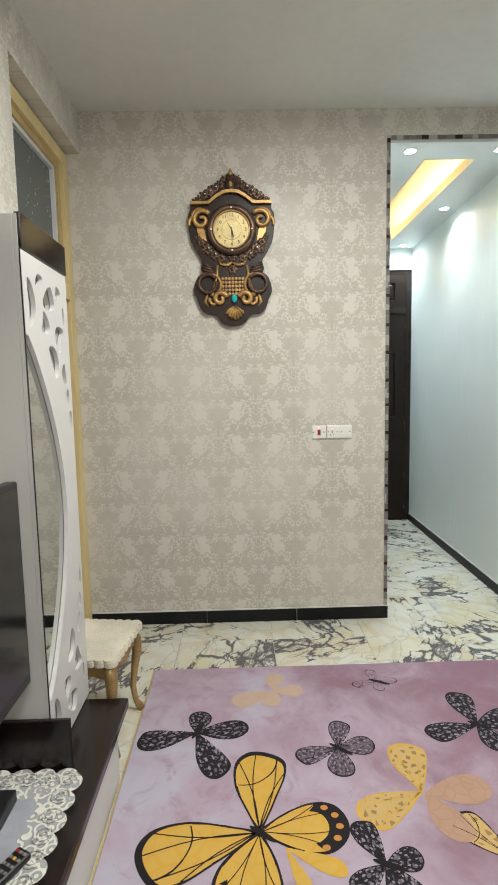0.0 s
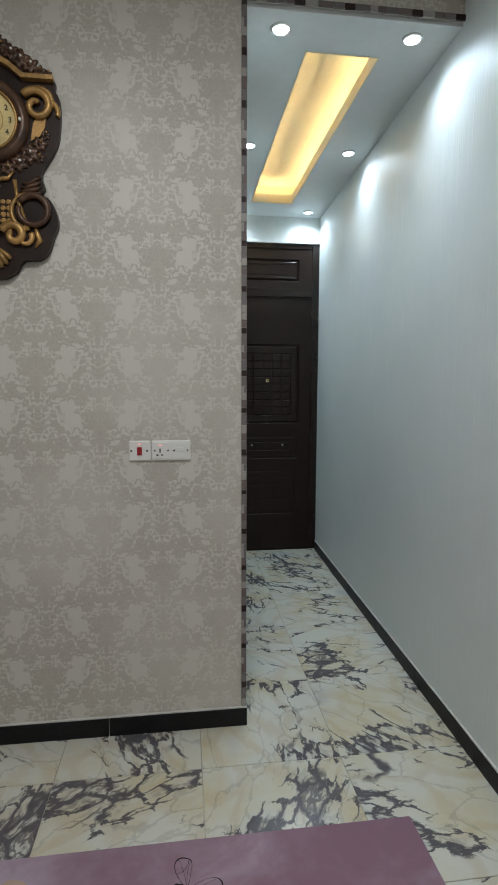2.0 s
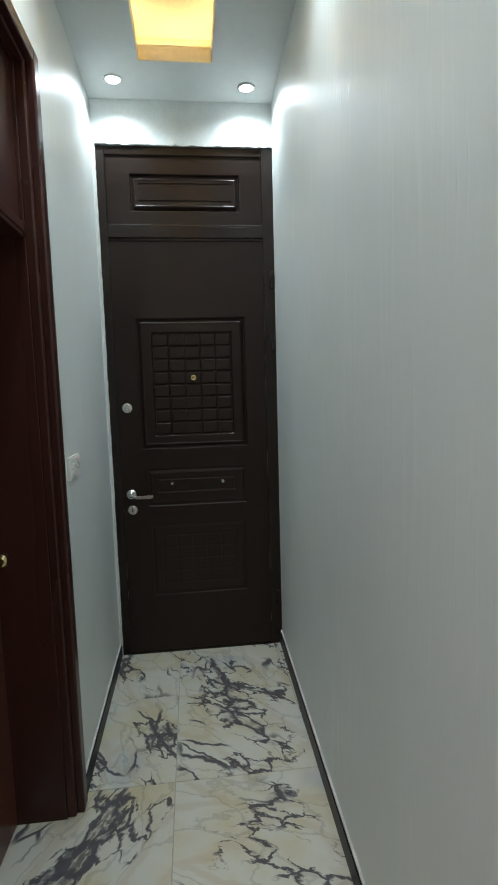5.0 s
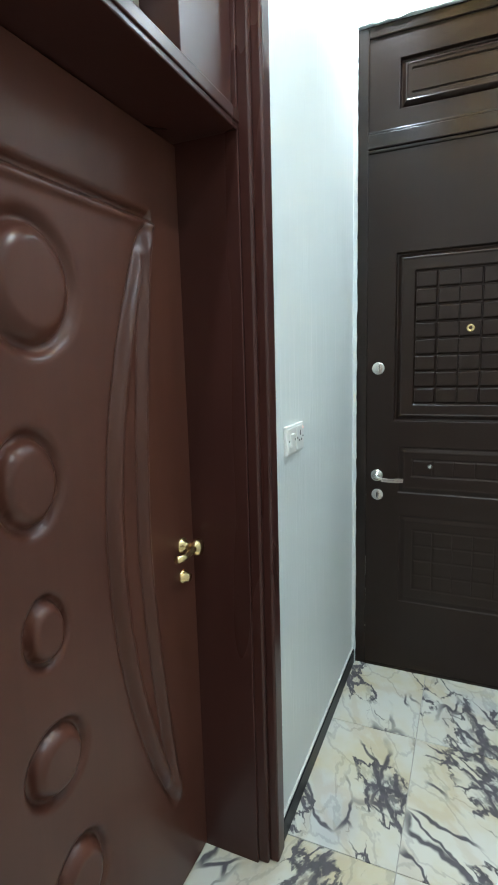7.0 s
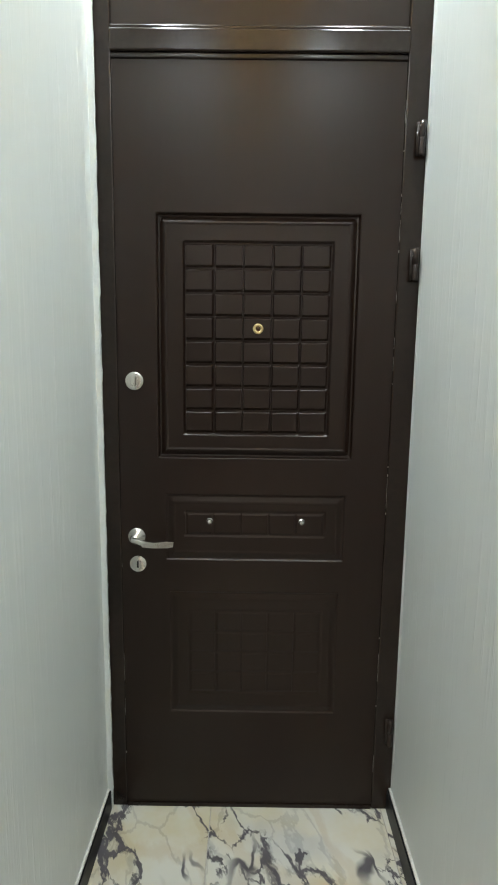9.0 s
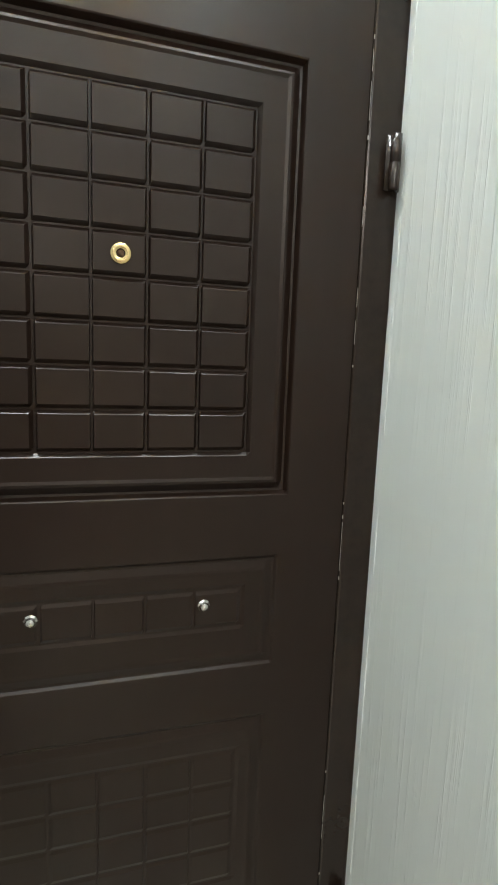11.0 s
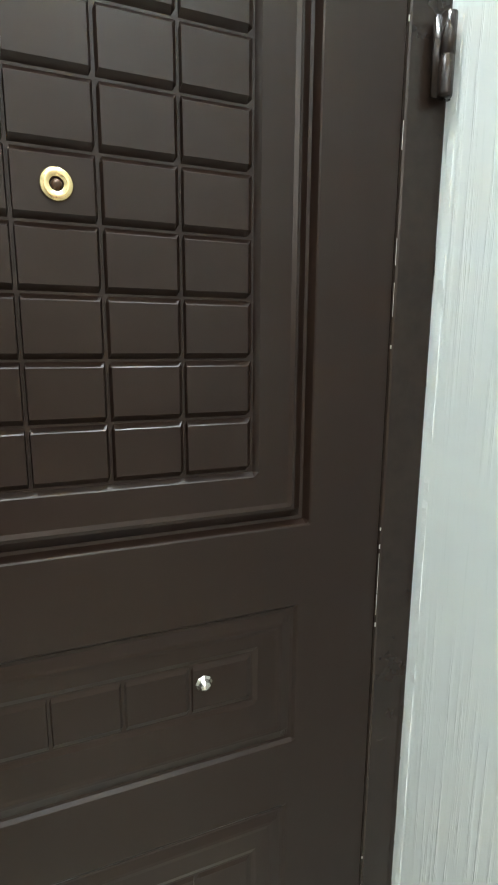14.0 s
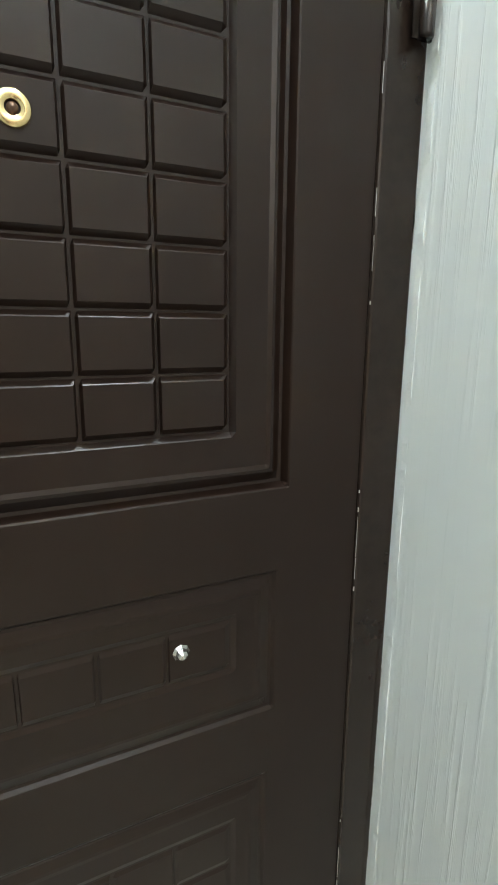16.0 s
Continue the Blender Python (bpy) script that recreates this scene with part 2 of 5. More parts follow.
def rug_print():
    """Short-pile printed rug: pale lilac drifting into mauve and plum, watercolour blots."""
    m, nt, b = shader("printed_rug", (0.5, 0.4, 0.45), 0.85, 0, 0.2)
    v = coords(nt)
    sep = nt.nodes.new("ShaderNodeSeparateXYZ")
    nt.links.new(v, sep.inputs[0])
    cloud, blot = noisy(nt, v, 2.6, 5, 0.62, 0.4), noisy(nt, v, 8.0, 5, 0.7, 0.8)
    along = calc(nt, "ADD", calc(nt, "MULTIPLY", sep.outputs[0], 0.34), calc(nt, "MULTIPLY", sep.outputs[1], 0.22))
    field = calc(nt, "ADD", calc(nt, "ADD", along, -0.11), calc(nt, "MULTIPLY", calc(nt, "SUBTRACT", cloud, 0.5), 1.5))
    c = blend(nt, steps(nt, field, -0.15, 0.35), (0.43, 0.40, 0.485), (0.39, 0.29, 0.36))
    c = blend(nt, steps(nt, field, 0.2, 0.75), c, (0.22, 0.115, 0.155))
    c = blend(nt, calc(nt, "MULTIPLY", steps(nt, blot, 0.50, 0.68), 0.45), c, (0.26, 0.14, 0.18))
    pile = noisy(nt, v, 900, 2)
    nt.links.new(blend(nt, calc(nt, "MULTIPLY", pile, 0.16), c, (0.52, 0.47, 0.49)), b.inputs["Base Color"])
    bumped(nt, b, pile, 0.3, 0.001)
    return m


def print_ink(name, colour, second, cell=60.0, amount=0.5, low=0.02, high=0.10):
    """Dyed pile of a printed butterfly, with dots or cells of a second dye."""
    m, nt, b = shader(name, colour, 0.85, 0, 0.2)
    v = coords(nt)
    n = nt.nodes.new("ShaderNodeTexVoronoi")
    n.feature = "DISTANCE_TO_EDGE"
    n.inputs["Scale"].default_value = cell
    nt.links.new(v, n.inputs["Vector"])
    cells = steps(nt, n.outputs["Distance"], low, high)
    c = blend(nt, calc(nt, "MULTIPLY", cells, amount), colour, second)
    c = blend(nt, calc(nt, "MULTIPLY", noisy(nt, v, 18, 4), 0.35), c, tuple(x * 0.6 for x in colour))
    nt.links.new(c, b.inputs["Base Color"])
    bumped(nt, b, noisy(nt, v, 900, 2), 0.3, 0.001)
    return m


def wood_stain(name, colour, rough, spread=0.35, spec=0.32):
    """Dark stained, lacquered timber with upright grain."""
    m, nt, b = shader(name, colour, rough, 0.0, spec)
    grain = noisy(nt, coords(nt, (26, 26, 1.6)), 1.0, 5, 0.65, 0.6)
    broad = noisy(nt, coords(nt, (5, 5, 0.7)), 1.0, 3, 0.5, 0.5)
    mix = calc(nt, "ADD", calc(nt, "MULTIPLY", grain, 0.5), calc(nt, "MULTIPLY", broad, 0.5))
    nt.links.new(blend(nt, steps(nt, mix, 0.36, 0.64), tuple(c * (1 - spread) for c in colour), tuple(c * (1 + spread) for c in colour)), b.inputs["Base Color"])
    nt.links.new(calc(nt, "ADD", calc(nt, "MULTIPLY", broad, 0.06), rough - 0.03), b.inputs["Roughness"])
    bumped(nt, b, noisy(nt, coords(nt), 260, 2), 0.05, 0.0004)
    return m


def lace_cloth():
    """Ivory lace: raised corded loops on a thin mesh ground."""
    m, nt, b = shader("lace", (0.62, 0.60, 0.54), 0.8, 0, 0.2)
    v = coords(nt)
    n = nt.nodes.new("ShaderNodeTexVoronoi")
    n.inputs["Scale"].default_value = 38
    nt.links.new(v, n.inputs["Vector"])
    ring = calc(nt, "SINE", calc(nt, "MULTIPLY", n.outputs["Distance"], 13.0))
    cord = steps(nt, ring, -0.1, 0.5)
    fine = noisy(nt, v, 300, 2)
    nt.links.new(blend(nt, cord, (0.36, 0.36, 0.36), (0.70, 0.68, 0.61)), b.inputs["Base Color"])
    bumped(nt, b, calc(nt, "ADD", cord, calc(nt, "MULTIPLY", fine, 0.3)), 0.8, 0.003)
    return m


M = {
    "paper_x": damask("damask_wallpaper_front", 0), "paper_y": damask("damask_wallpaper_side", 1),
    "streak": streaked("thread_wallpaper"), "marble": marble(), "rug": rug_print(), "lace": lace_cloth(),
    "ceiling": plain("ceiling_paint", (0.66, 0.645, 0.61), 0.7, vary=0.04, scale=5, bump=0.05),
    "hall_ceiling": plain("hallway_ceiling_paint", (0.70, 0.72, 0.70), 0.5, vary=0.03, scale=5, bump=0.05),
    "plaster": plain("end_wall_plaster", (0.70, 0.73, 0.71), 0.45, vary=0.06, scale=22, bump=0.3, depth=0.003),
    "grout": plain("grout", (0.42, 0.40, 0.35), 0.9, vary=0.2),
    "skirt": plain("black_skirting_stone", (0.010, 0.010, 0.011), 0.4, vary=0.4, bump=0.05, spec=0.2),
    "caulk": plain("white_caulk", (0.62, 0.61, 0.57), 0.7, vary=0.15, scale=40, bump=0.5),
    "steel_door": wood_stain("dark_brown_door_enamel", (0.0165, 0.0088, 0.0060), 0.31, 0.06, 0.27),
    "steel_frame": plain("dark_frame_enamel", (0.018, 0.0115, 0.0085), 0.22, vary=0.2, bump=0.04, spec=0.30),
    "mahogany": wood_stain("mahogany_veneer", (0.086, 0.031, 0.020), 0.29, 0.07),
    "mahogany_dark": wood_stain("mahogany_frame", (0.050, 0.017, 0.013), 0.28, 0.04),
    "chrome": plain("brushed_nickel", (0.62, 0.60, 0.56), 0.25, 1.0, vary=0.08, bump=0.0),
    "brass": plain("polished_brass", (0.80, 0.62, 0.32), 0.25, 1.0, vary=0.1, bump=0.0),
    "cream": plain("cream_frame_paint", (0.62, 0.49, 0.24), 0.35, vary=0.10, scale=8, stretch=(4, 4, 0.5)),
    "cream_shade": plain("darker_cream", (0.44, 0.33, 0.15), 0.4, vary=0.12),
    "white": plain("white_lacquer", (0.58, 0.56, 0.545), 0.32, vary=0.03, bump=0.03),
    "plastic": plain("white_plastic", (0.78, 0.77, 0.73), 0.3, vary=0.02, bump=0.0),
    "pvc": plain("white_upvc", (0.66, 0.66, 0.68), 0.35, vary=0.05, bump=0.03),
    "red": plain("red_rocker", (0.30, 0.015, 0.02), 0.3, vary=0.1, bump=0.0),
    "black": plain("black_plastic", (0.012, 0.012, 0.013), 0.35, vary=0.2, bump=0.0),
    "screen": plain("tv_screen", (0.010, 0.010, 0.012), 0.12, vary=0.1, bump=0.0),
    "bench": plain("dark_glossy_bench_veneer", (0.012, 0.007, 0.0065), 0.18, vary=0.25, scale=10, stretch=(1, 0.2, 1), bump=0.02),
    "bench_white": plain("bench_side_laminate", (0.60, 0.58, 0.54), 0.3, vary=0.05),
    "gilt": plain("old_gilding", (0.42, 0.28, 0.12), 0.38, 0.55, vary=0.3, scale=30, bump=0.2),
    "clock_gold": plain("antique_gold_paint", (0.42, 0.25, 0.085), 0.38, 0.5, vary=0.35, scale=40, bump=0.3),
    "clock_bronze": plain("bronzed_resin", (0.085, 0.045, 0.026), 0.32, 0.3, vary=0.4, scale=50, bump=0.3),
    "clock_dark": plain("dark_walnut_resin", (0.020, 0.010, 0.0065), 0.4, vary=0.4, scale=30, bump=0.2, spec=0.3),
    "dial": plain("gilt_dial", (0.70, 0.56, 0.25), 0.4, 0.1, vary=0.2, scale=60, bump=0.1),
    "brocade": plain("ivory_brocade", (0.62, 0.57, 0.46), 0.5, vary=0.16, scale=26, bump=0.7, depth=0.004),
    "ink": plain("numeral_ink", (0.03, 0.025, 0.02), 0.5, vary=0.1, bump=0.0),
    "gem": plain("turquoise_glass", (0.02, 0.36, 0.40), 0.1, vary=0.2, bump=0.0),
    "doily_net": plain("grey_net_cloth", (0.33, 0.34, 0.38), 0.85, vary=0.12, scale=60, bump=0.4),
    "film_blue": plain("film_print", (0.05, 0.07, 0.20), 0.4, vary=0.2, bump=0.0),
    "stone_a": plain("mosaic_grey", (0.17, 0.155, 0.15), 0.35, vary=0.25, scale=50),
    "stone_b": plain("mosaic_pale", (0.36, 0.34, 0.31), 0.35, vary=0.2, scale=50),
    "stone_c": plain("mosaic_umber", (0.035, 0.022, 0.020), 0.25, vary=0.3, scale=50),
    "stone_d": plain("mosaic_taupe", (0.15, 0.12, 0.11), 0.3, vary=0.3, scale=50),
    "led": glow("downlight_lens", (0.86, 0.95, 1.0), 24.0),
    "opal": glow("opal_diffuser", (1.0, 0.94, 0.85), 4.0),
    "cove_strip": glow("cove_led_strip", (1.0, 0.74, 0.36), 45.0),
    "cove": plain("cove_paint", (0.78, 0.70, 0.52), 0.6, vary=0.04, bump=0.0),
    "red_led": glow("pilot_light", (1.0, 0.08, 0.05), 2.0),
}


def glass_mat(name, colour, rough, alpha_mix):
    m, nt, b = shader(name, colour, rough)
    b.inputs["Transmission Weight"].default_value = alpha_mix
    v = coords(nt)
    n = nt.nodes.new("ShaderNodeTexVoronoi")
    n.inputs["Scale"].default_value = 34
    nt.links.new(v, n.inputs["Vector"])
    spots = calc(nt, "SUBTRACT", 1.0, steps(nt, n.outputs["Distance"], 0.12, 0.30))
    keep = calc(nt, "MULTIPLY", spots, steps(nt, noisy(nt, v, 9, 2), 0.40, 0.52))
    nt.links.new(blend(nt, calc(nt, "MULTIPLY", keep, 0.8), colour, tuple(min(1, c * 2.6 + 0.08) for c in colour)), b.inputs["Base Color"])
    bumped(nt, b, keep, 0.4, 0.002)
    return m


M["dark_glass"] = glass_mat("patterned_dark_glass", (0.085, 0.10, 0.10), 0.14, 0.0)
# Cream base colour stands in for the light seen in the side door's pane.
M["pale_glass"] = glass_mat("patterned_glass_painted_light", (0.52, 0.49, 0.42), 0.16, 0.0)
M["mirror"] = shader("mirror_silver", (0.62, 0.63, 0.61), 0.03, 1.0)[0]
M["lens"] = shader("clear_crystal", (0.9, 0.88, 0.8), 0.03)[0]
M["yellow_ink"] = print_ink("yellow_dye", (0.62, 0.36, 0.06), (0.60, 0.40, 0.10), 14, 0.5)
M["black_ink"] = print_ink("black_dye", (0.020, 0.016, 0.022), (0.20, 0.17, 0.20), 46, 0.75, 0.16, 0.24)
M["line_ink"] = print_ink("line_dye", (0.018, 0.014, 0.016), (0.02, 0.015, 0.018), 30, 0.2)
M["grey_ink"] = print_ink("smoky_dye", (0.16, 0.12, 0.15), (0.035, 0.028, 0.035), 40, 0.8, 0.12, 0.2)
M["pale_ink"] = print_ink("faded_ochre_dye", (0.50, 0.36, 0.27), (0.54, 0.38, 0.30), 16, 0.5)
M["dot_ink"] = print_ink("spotted_ochre_dye", (0.56, 0.38, 0.15), (0.20, 0.10, 0.05), 34, 0.75, 0.20, 0.26)
M["orange_ink"] = print_ink("orange_dye", (0.52, 0.22, 0.05), (0.56, 0.28, 0.08), 20, 0.4)
M["spot_ink"] = print_ink("ash_dye", (0.30, 0.26, 0.30), (0.24, 0.20, 0.24), 40, 0.5)
M["tan_ink"] = print_ink("tan_dye", (0.42, 0.25, 0.17), (0.46, 0.30, 0.22), 22, 0.5)


# ---------------------------------------------------------------- building helpers
def thing(name, base=(0, 0, 0), label="", category="", group="", kind=""):
    ob = new(name)
    ob.location = base
    ob.empty_display_size = 0.05
    return tagged(ob, label, category, group, kind)


def mesh_of(name, bm, material, smooth=False):
    me = bpy.data.meshes.new(name)
    bmesh.ops.recalc_face_normals(bm, faces=bm.faces)
    bm.to_mesh(me)
    bm.free()
    for mat in material if isinstance(material, (list, tuple)) else (material,):
        me.materials.append(mat)
    if smooth:
        for p in me.polygons:
            p.use_smooth = True
    return me


def part(name, bm, material, parent=None, label="", smooth=False):
    """One mesh object, drawn in world metres, under a thing or under a part."""
    ob = new(name, mesh_of(name, bm, material, smooth))
    if parent:
        ob.parent = parent
        if parent.parent is None:
            ob.location = -Vector(parent.location)
    return tagged(ob, label)


def box(bm, x0, x1, y0, y1, z0, z1, bevel=0.0, seg=2):
    vs = bmesh.ops.create_cube(bm, size=1.0)["verts"]
    for v in vs:
        v.co = Vector(((x0 + x1) / 2 + v.co.x * (x1 - x0), (y0 + y1) / 2 + v.co.y * (y1 - y0), (z0 + z1) / 2 + v.co.z * (z1 - z0)))
    if bevel:
        bmesh.ops.bevel(bm, geom=list({e for v in vs for e in v.link_edges}), offset=bevel, segments=seg, affect="EDGES", profile=0.5)
    return bm


def boxes(*rows, bevel=0.0):
    bm = bmesh.new()
    for r in rows:
        box(bm, *r, bevel=bevel)
    return bm


def prism(bm, pts, axis, a, b):
    """A flat outline pushed from a to b along an axis. pts: the other two coordinates, in order x, y, z."""
    def place(p, q):
        return {"x": (q, *p), "y": (p[0], q, p[1]), "z": (*p, q)}[axis]
    lo = [bm.verts.new(place(p, a)) for p in pts]
    hi = [bm.verts.new(place(p, b)) for p in pts]
    n = len(pts)
    bm.faces.new(lo[::-1]), bm.faces.new(hi)
    for i in range(n):
        bm.faces.new((lo[i], lo[(i + 1) % n], hi[(i + 1) % n], hi[i]))
    return bm


def tube(bm, path, radii, seg=8, squash=1.0, flat_axis=None):
    """A swept rod through the points of path, with a radius at each."""
    path = [Vector(p) for p in path]
    rings, side = [], None
    for i, p in enumerate(path):
        d = (path[min(i + 1, len(path) - 1)] - path[max(i - 1, 0)]).normalized()
        ref = Vector(flat_axis) if flat_axis else Vector((0.31, 0.77, 0.55))
        side = (ref - d * ref.dot(d)).normalized()
        up = d.cross(side)
        r = radii[i] if isinstance(radii, (list, tuple)) else radii
        rings.append([bm.verts.new(p + side * math.cos(2 * math.pi * k / seg) * r * squash + up * math.sin(2 * math.pi * k / seg) * r) for k in range(seg)])
    for a, b in zip(rings, rings[1:]):
        for k in range(seg):
            bm.faces.new((a[k], a[(k + 1) % seg], b[(k + 1) % seg], b[k]))
    bm.faces.new(rings[0][::-1]), bm.faces.new(rings[-1])
    return bm


def lathe(bm, centre, axis, profile, seg=28):
    """A turned shape: profile rows of (radius, distance along axis)."""
    a = Vector(axis).normalized()
    s = a.orthogonal().normalized()
    t = a.cross(s)
    c = Vector(centre)
    rings = [[bm.verts.new(c + a * h + (s * math.cos(2 * math.pi * k / seg) + t * math.sin(2 * math.pi * k / seg)) * max(r, 1e-4)) for k in range(seg)] for r, h in profile]
    for p, q in zip(rings, rings[1:]):
        for k in range(seg):
            bm.faces.new((p[k], p[(k + 1) % seg], q[(k + 1) % seg], q[k]))
    for ring, (r, _) in ((rings[0], profile[0]), (rings[-1], profile[-1])):
        if r < 0.002:
            bm.faces.new(ring)
    return bm


def ball(bm, centre, r, squash=(1, 1, 1), seg=10):
    vs = bmesh.ops.create_uvsphere(bm, u_segments=seg, v_segments=max(5, seg // 2 + 1), radius=r)["verts"]
    for v in vs:
        v.co = Vector(centre) + Vector([a * b for a, b in zip(v.co, squash)])
    return bm


def sheet_with_holes(outline, holes, depth):
    """A fretwork board from an outline and holes, in its own plane; returns a bmesh lying in xy, thick along z."""
    cu = bpy.data.curves.new("fret", "CURVE")
    cu.dimensions, cu.fill_mode, cu.extrude, cu.bevel_depth = "2D", "BOTH", depth / 2, 0.0
    for loop in (outline, *holes):
        s = cu.splines.new("POLY")
        s.points.add(len(loop) - 1)
        for p, (a, b) in zip(s.points, loop):
            p.co = (a, b, 0, 1)
        s.use_cyclic_u = True
    ob = bpy.data.objects.new("fret", cu)
    me = bpy.data.meshes.new_from_object(ob)
    bm = bmesh.new()
    bm.from_mesh(me)
    bpy.data.objects.remove(ob), bpy.data.meshes.remove(me), bpy.data.curves.remove(cu)
    return bm


def lettering(text, size, thick=0.0004):
    cu = bpy.data.curves.new("lettering", "FONT")
    cu.body, cu.size, cu.align_x, cu.align_y, cu.extrude = text, size, "CENTER", "CENTER", thick
    ob = bpy.data.objects.new("lettering", cu)
    me = bpy.data.meshes.new_from_object(ob)
    bm = bmesh.new()
    bm.from_mesh(me)
    bpy.data.objects.remove(ob), bpy.data.meshes.remove(me), bpy.data.curves.remove(cu)
    return bm


def structure(name, bm, material, label, category, smooth=False):
    ob = part(name, bm, material, None, label, smooth)
    return tagged(ob, "", category, "", "structure")


# ---------------------------------------------------------------- walls and ceilings
TX0, TX1, TY0, TY1 = 1.012, 1.322, 3.11, 4.83      # light cove in the hallway's ceiling
structure("wall_north", boxes((-1.30, 0.74, YF, YF2, 0, ZR)), M["paper_x"], "beige damask wallpaper on the partition wall", "wall")
structure("wall_header", boxes((0.74, 1.63, YF, YF2 - 0.10, ZOP, ZR)), M["paper_x"], "beige damask wallpaper above the hallway opening", "wall")
structure("wall_west", boxes((XL - 0.2, XL, -2.6, 2.0, 0, ZR), (XL - 0.2, XL, 2.0, YF, 2.715, ZR)), M["paper_y"], "beige damask wallpaper on the side wall", "wall")
# South wall is never in view; added to close the room off.
structure("wall_south", boxes((XL - 0.2, 1.7, -2.75, -2.6, 0, ZR)), M["paper_x"], "beige damask wallpaper on the unseen wall closing the room", "wall")
bm = bmesh.new()
prism(bm, [(xr(-2.6), -2.6), (xr(5.3), 5.3), (xr(5.3) + 0.15, 5.3), (xr(-2.6) + 0.15, -2.6)], "z", 0, ZR)
structure("wall_east", bm, M["streak"], "pale grey-green thread-textured wallpaper, long wall", "wall")
DY0, DY1, DZT = 3.25, 4.10, 2.335                   # clear opening of the hallway's side door
structure("wall_hall", boxes((XC - 0.20, 0.744, YF2, DY0 - 0.03, 0, ZC + 0.2), (XC - 0.20, XC, DY1 + 0.03, 5.3, 0, ZC + 0.2), (XC - 0.20, XC, DY0 - 0.03, DY1 + 0.03, DZT, ZC + 0.2)), M["streak"], "pale grey-green wallpaper around the side door", "wall")
structure("wall_end", boxes((XC, 1.63, YD - 0.01, YD + 0.19, 2.556, ZC + 0.2)), M["plaster"], "pale plaster strip above the entrance door", "wall")
structure("ceiling", boxes((XL - 0.2, 1.75, -2.75, YF2, ZR, ZR + 0.1)), M["ceiling"], "plain off-white painted ceiling", "ceiling")
structure("ceiling_hall", boxes((0.74, TX0, YF + 0.012, 5.3, ZC, ZC + 0.03), (TX1, 1.66, YF + 0.012, 5.3, ZC, ZC + 0.03), (TX0, TX1, YF + 0.012, TY0, ZC, ZC + 0.03), (TX0, TX1, TY1, 5.3, ZC, ZC + 0.03)), M["hall_ceiling"], "white dropped gypsum ceiling with a long light cove", "ceiling")
structure("ceiling_cove", boxes((TX0 - 0.10, TX1 + 0.10, TY0 - 0.1, TY1 + 0.1, ZC + 0.15, ZC + 0.17), (TX0 - 0.11, TX0 - 0.10, TY0 - 0.1, TY1 + 0.1, ZC + 0.03, ZC + 0.15), (TX1 + 0.10, TX1 + 0.11, TY0 - 0.1, TY1 + 0.1, ZC + 0.03, ZC + 0.15), (TX0 - 0.1, TX1 + 0.1, TY0 - 0.11, TY0 - 0.1, ZC + 0.03, ZC + 0.15), (TX0 - 0.1, TX1 + 0.1, TY1 + 0.1, TY1 + 0.11, ZC + 0.03, ZC + 0.15)), M["cove"], "recessed warm-lit ceiling cove", "ceiling")
structure("ceiling_lip", boxes((TX0 - 0.002, TX0 + 0.004, TY0, TY1, ZC - 0.002, ZC + 0.06), (TX1 - 0.004, TX1 + 0.002, TY0, TY1, ZC - 0.002, ZC + 0.06), (TX0 + 0.004, TX1 - 0.004, TY0 - 0.002, TY0 + 0.004, ZC - 0.002, ZC + 0.06), (TX0 + 0.004, TX1 - 0.004, TY1 - 0.004, TY1 + 0.002, ZC - 0.002, ZC + 0.06)), M["cove"], "upstand around the ceiling cove", "trim")

# LED strip lying hidden behind the cove's upstand
strip = thing("led_strip", (TX0 - 0.05, TY0, ZC + 0.03), "warm white LED strip hidden in the ceiling cove", "led strip")
part("tape", boxes((TX0 - 0.055, TX0 - 0.043, TY0, TY1, ZC + 0.031, ZC + 0.036), (TX1 + 0.043, TX1 + 0.055, TY0, TY1, ZC + 0.031, ZC + 0.036), (TX0, TX1, TY0 - 0.055, TY0 - 0.043, ZC + 0.031, ZC + 0.036), (TX0, TX1, TY1 + 0.043, TY1 + 0.055, ZC + 0.031, ZC + 0.036)), M["cove_strip"], strip)


def downlight(x, y):
    t = thing("downlight", (x, y, ZC), "small round recessed LED spotlight in the hallway ceiling", "spotlight", "hallway downlights")
    part("trim_ring", lathe(bmesh.new(), (x, y, ZC), (0, 0, -1), [(0.030, 0), (0.041, 0.001), (0.040, 0.005), (0.033, 0.007), (0.031, 0.003)]), M["plastic"], t, "", True)
    part("lens", lathe(bmesh.new(), (x, y, ZC), (0, 0, -1), [(0.031, 0.001), (0.030, 0.004), (0.018, 0.006), (0.0, 0.0065)]), M["led"], t, "glowing cool white lens", True)
    return t


for sx, sy in SPOTS:
    downlight(sx, sy)
for lx, ly in CEILING_LAMPS:
    t = thing("ceiling_light", (lx, ly, ZR), "round opal ceiling light, assumed out of view, switched on", "ceiling light", "room ceiling lights")
    part("rim", lathe(bmesh.new(), (lx, ly, ZR), (0, 0, -1), [(0.24, 0), (0.24, 0.045), (0.225, 0.05), (0.222, 0.04)], 40), M["plastic"], t, "", True)
    part("diffuser", lathe(bmesh.new(), (lx, ly, ZR), (0, 0, -1), [(0.222, 0.03), (0.22, 0.045), (0.12, 0.055), (0.0, 0.057)], 40), M["opal"], t, "glowing opal disc", True)

# ---------------------------------------------------------------- skirting
def skirting(name, pieces, cap, label):
    t = tagged(thing(name, (0, 0, 0), label, "skirting"), kind="structure")
    for r in pieces:
        part("skirting_piece", boxes(r, bevel=0.002), M["skirt"], t)
    part("caulk_line", boxes(*cap), M["caulk"], t, "thin uneven white caulk line")
    return t


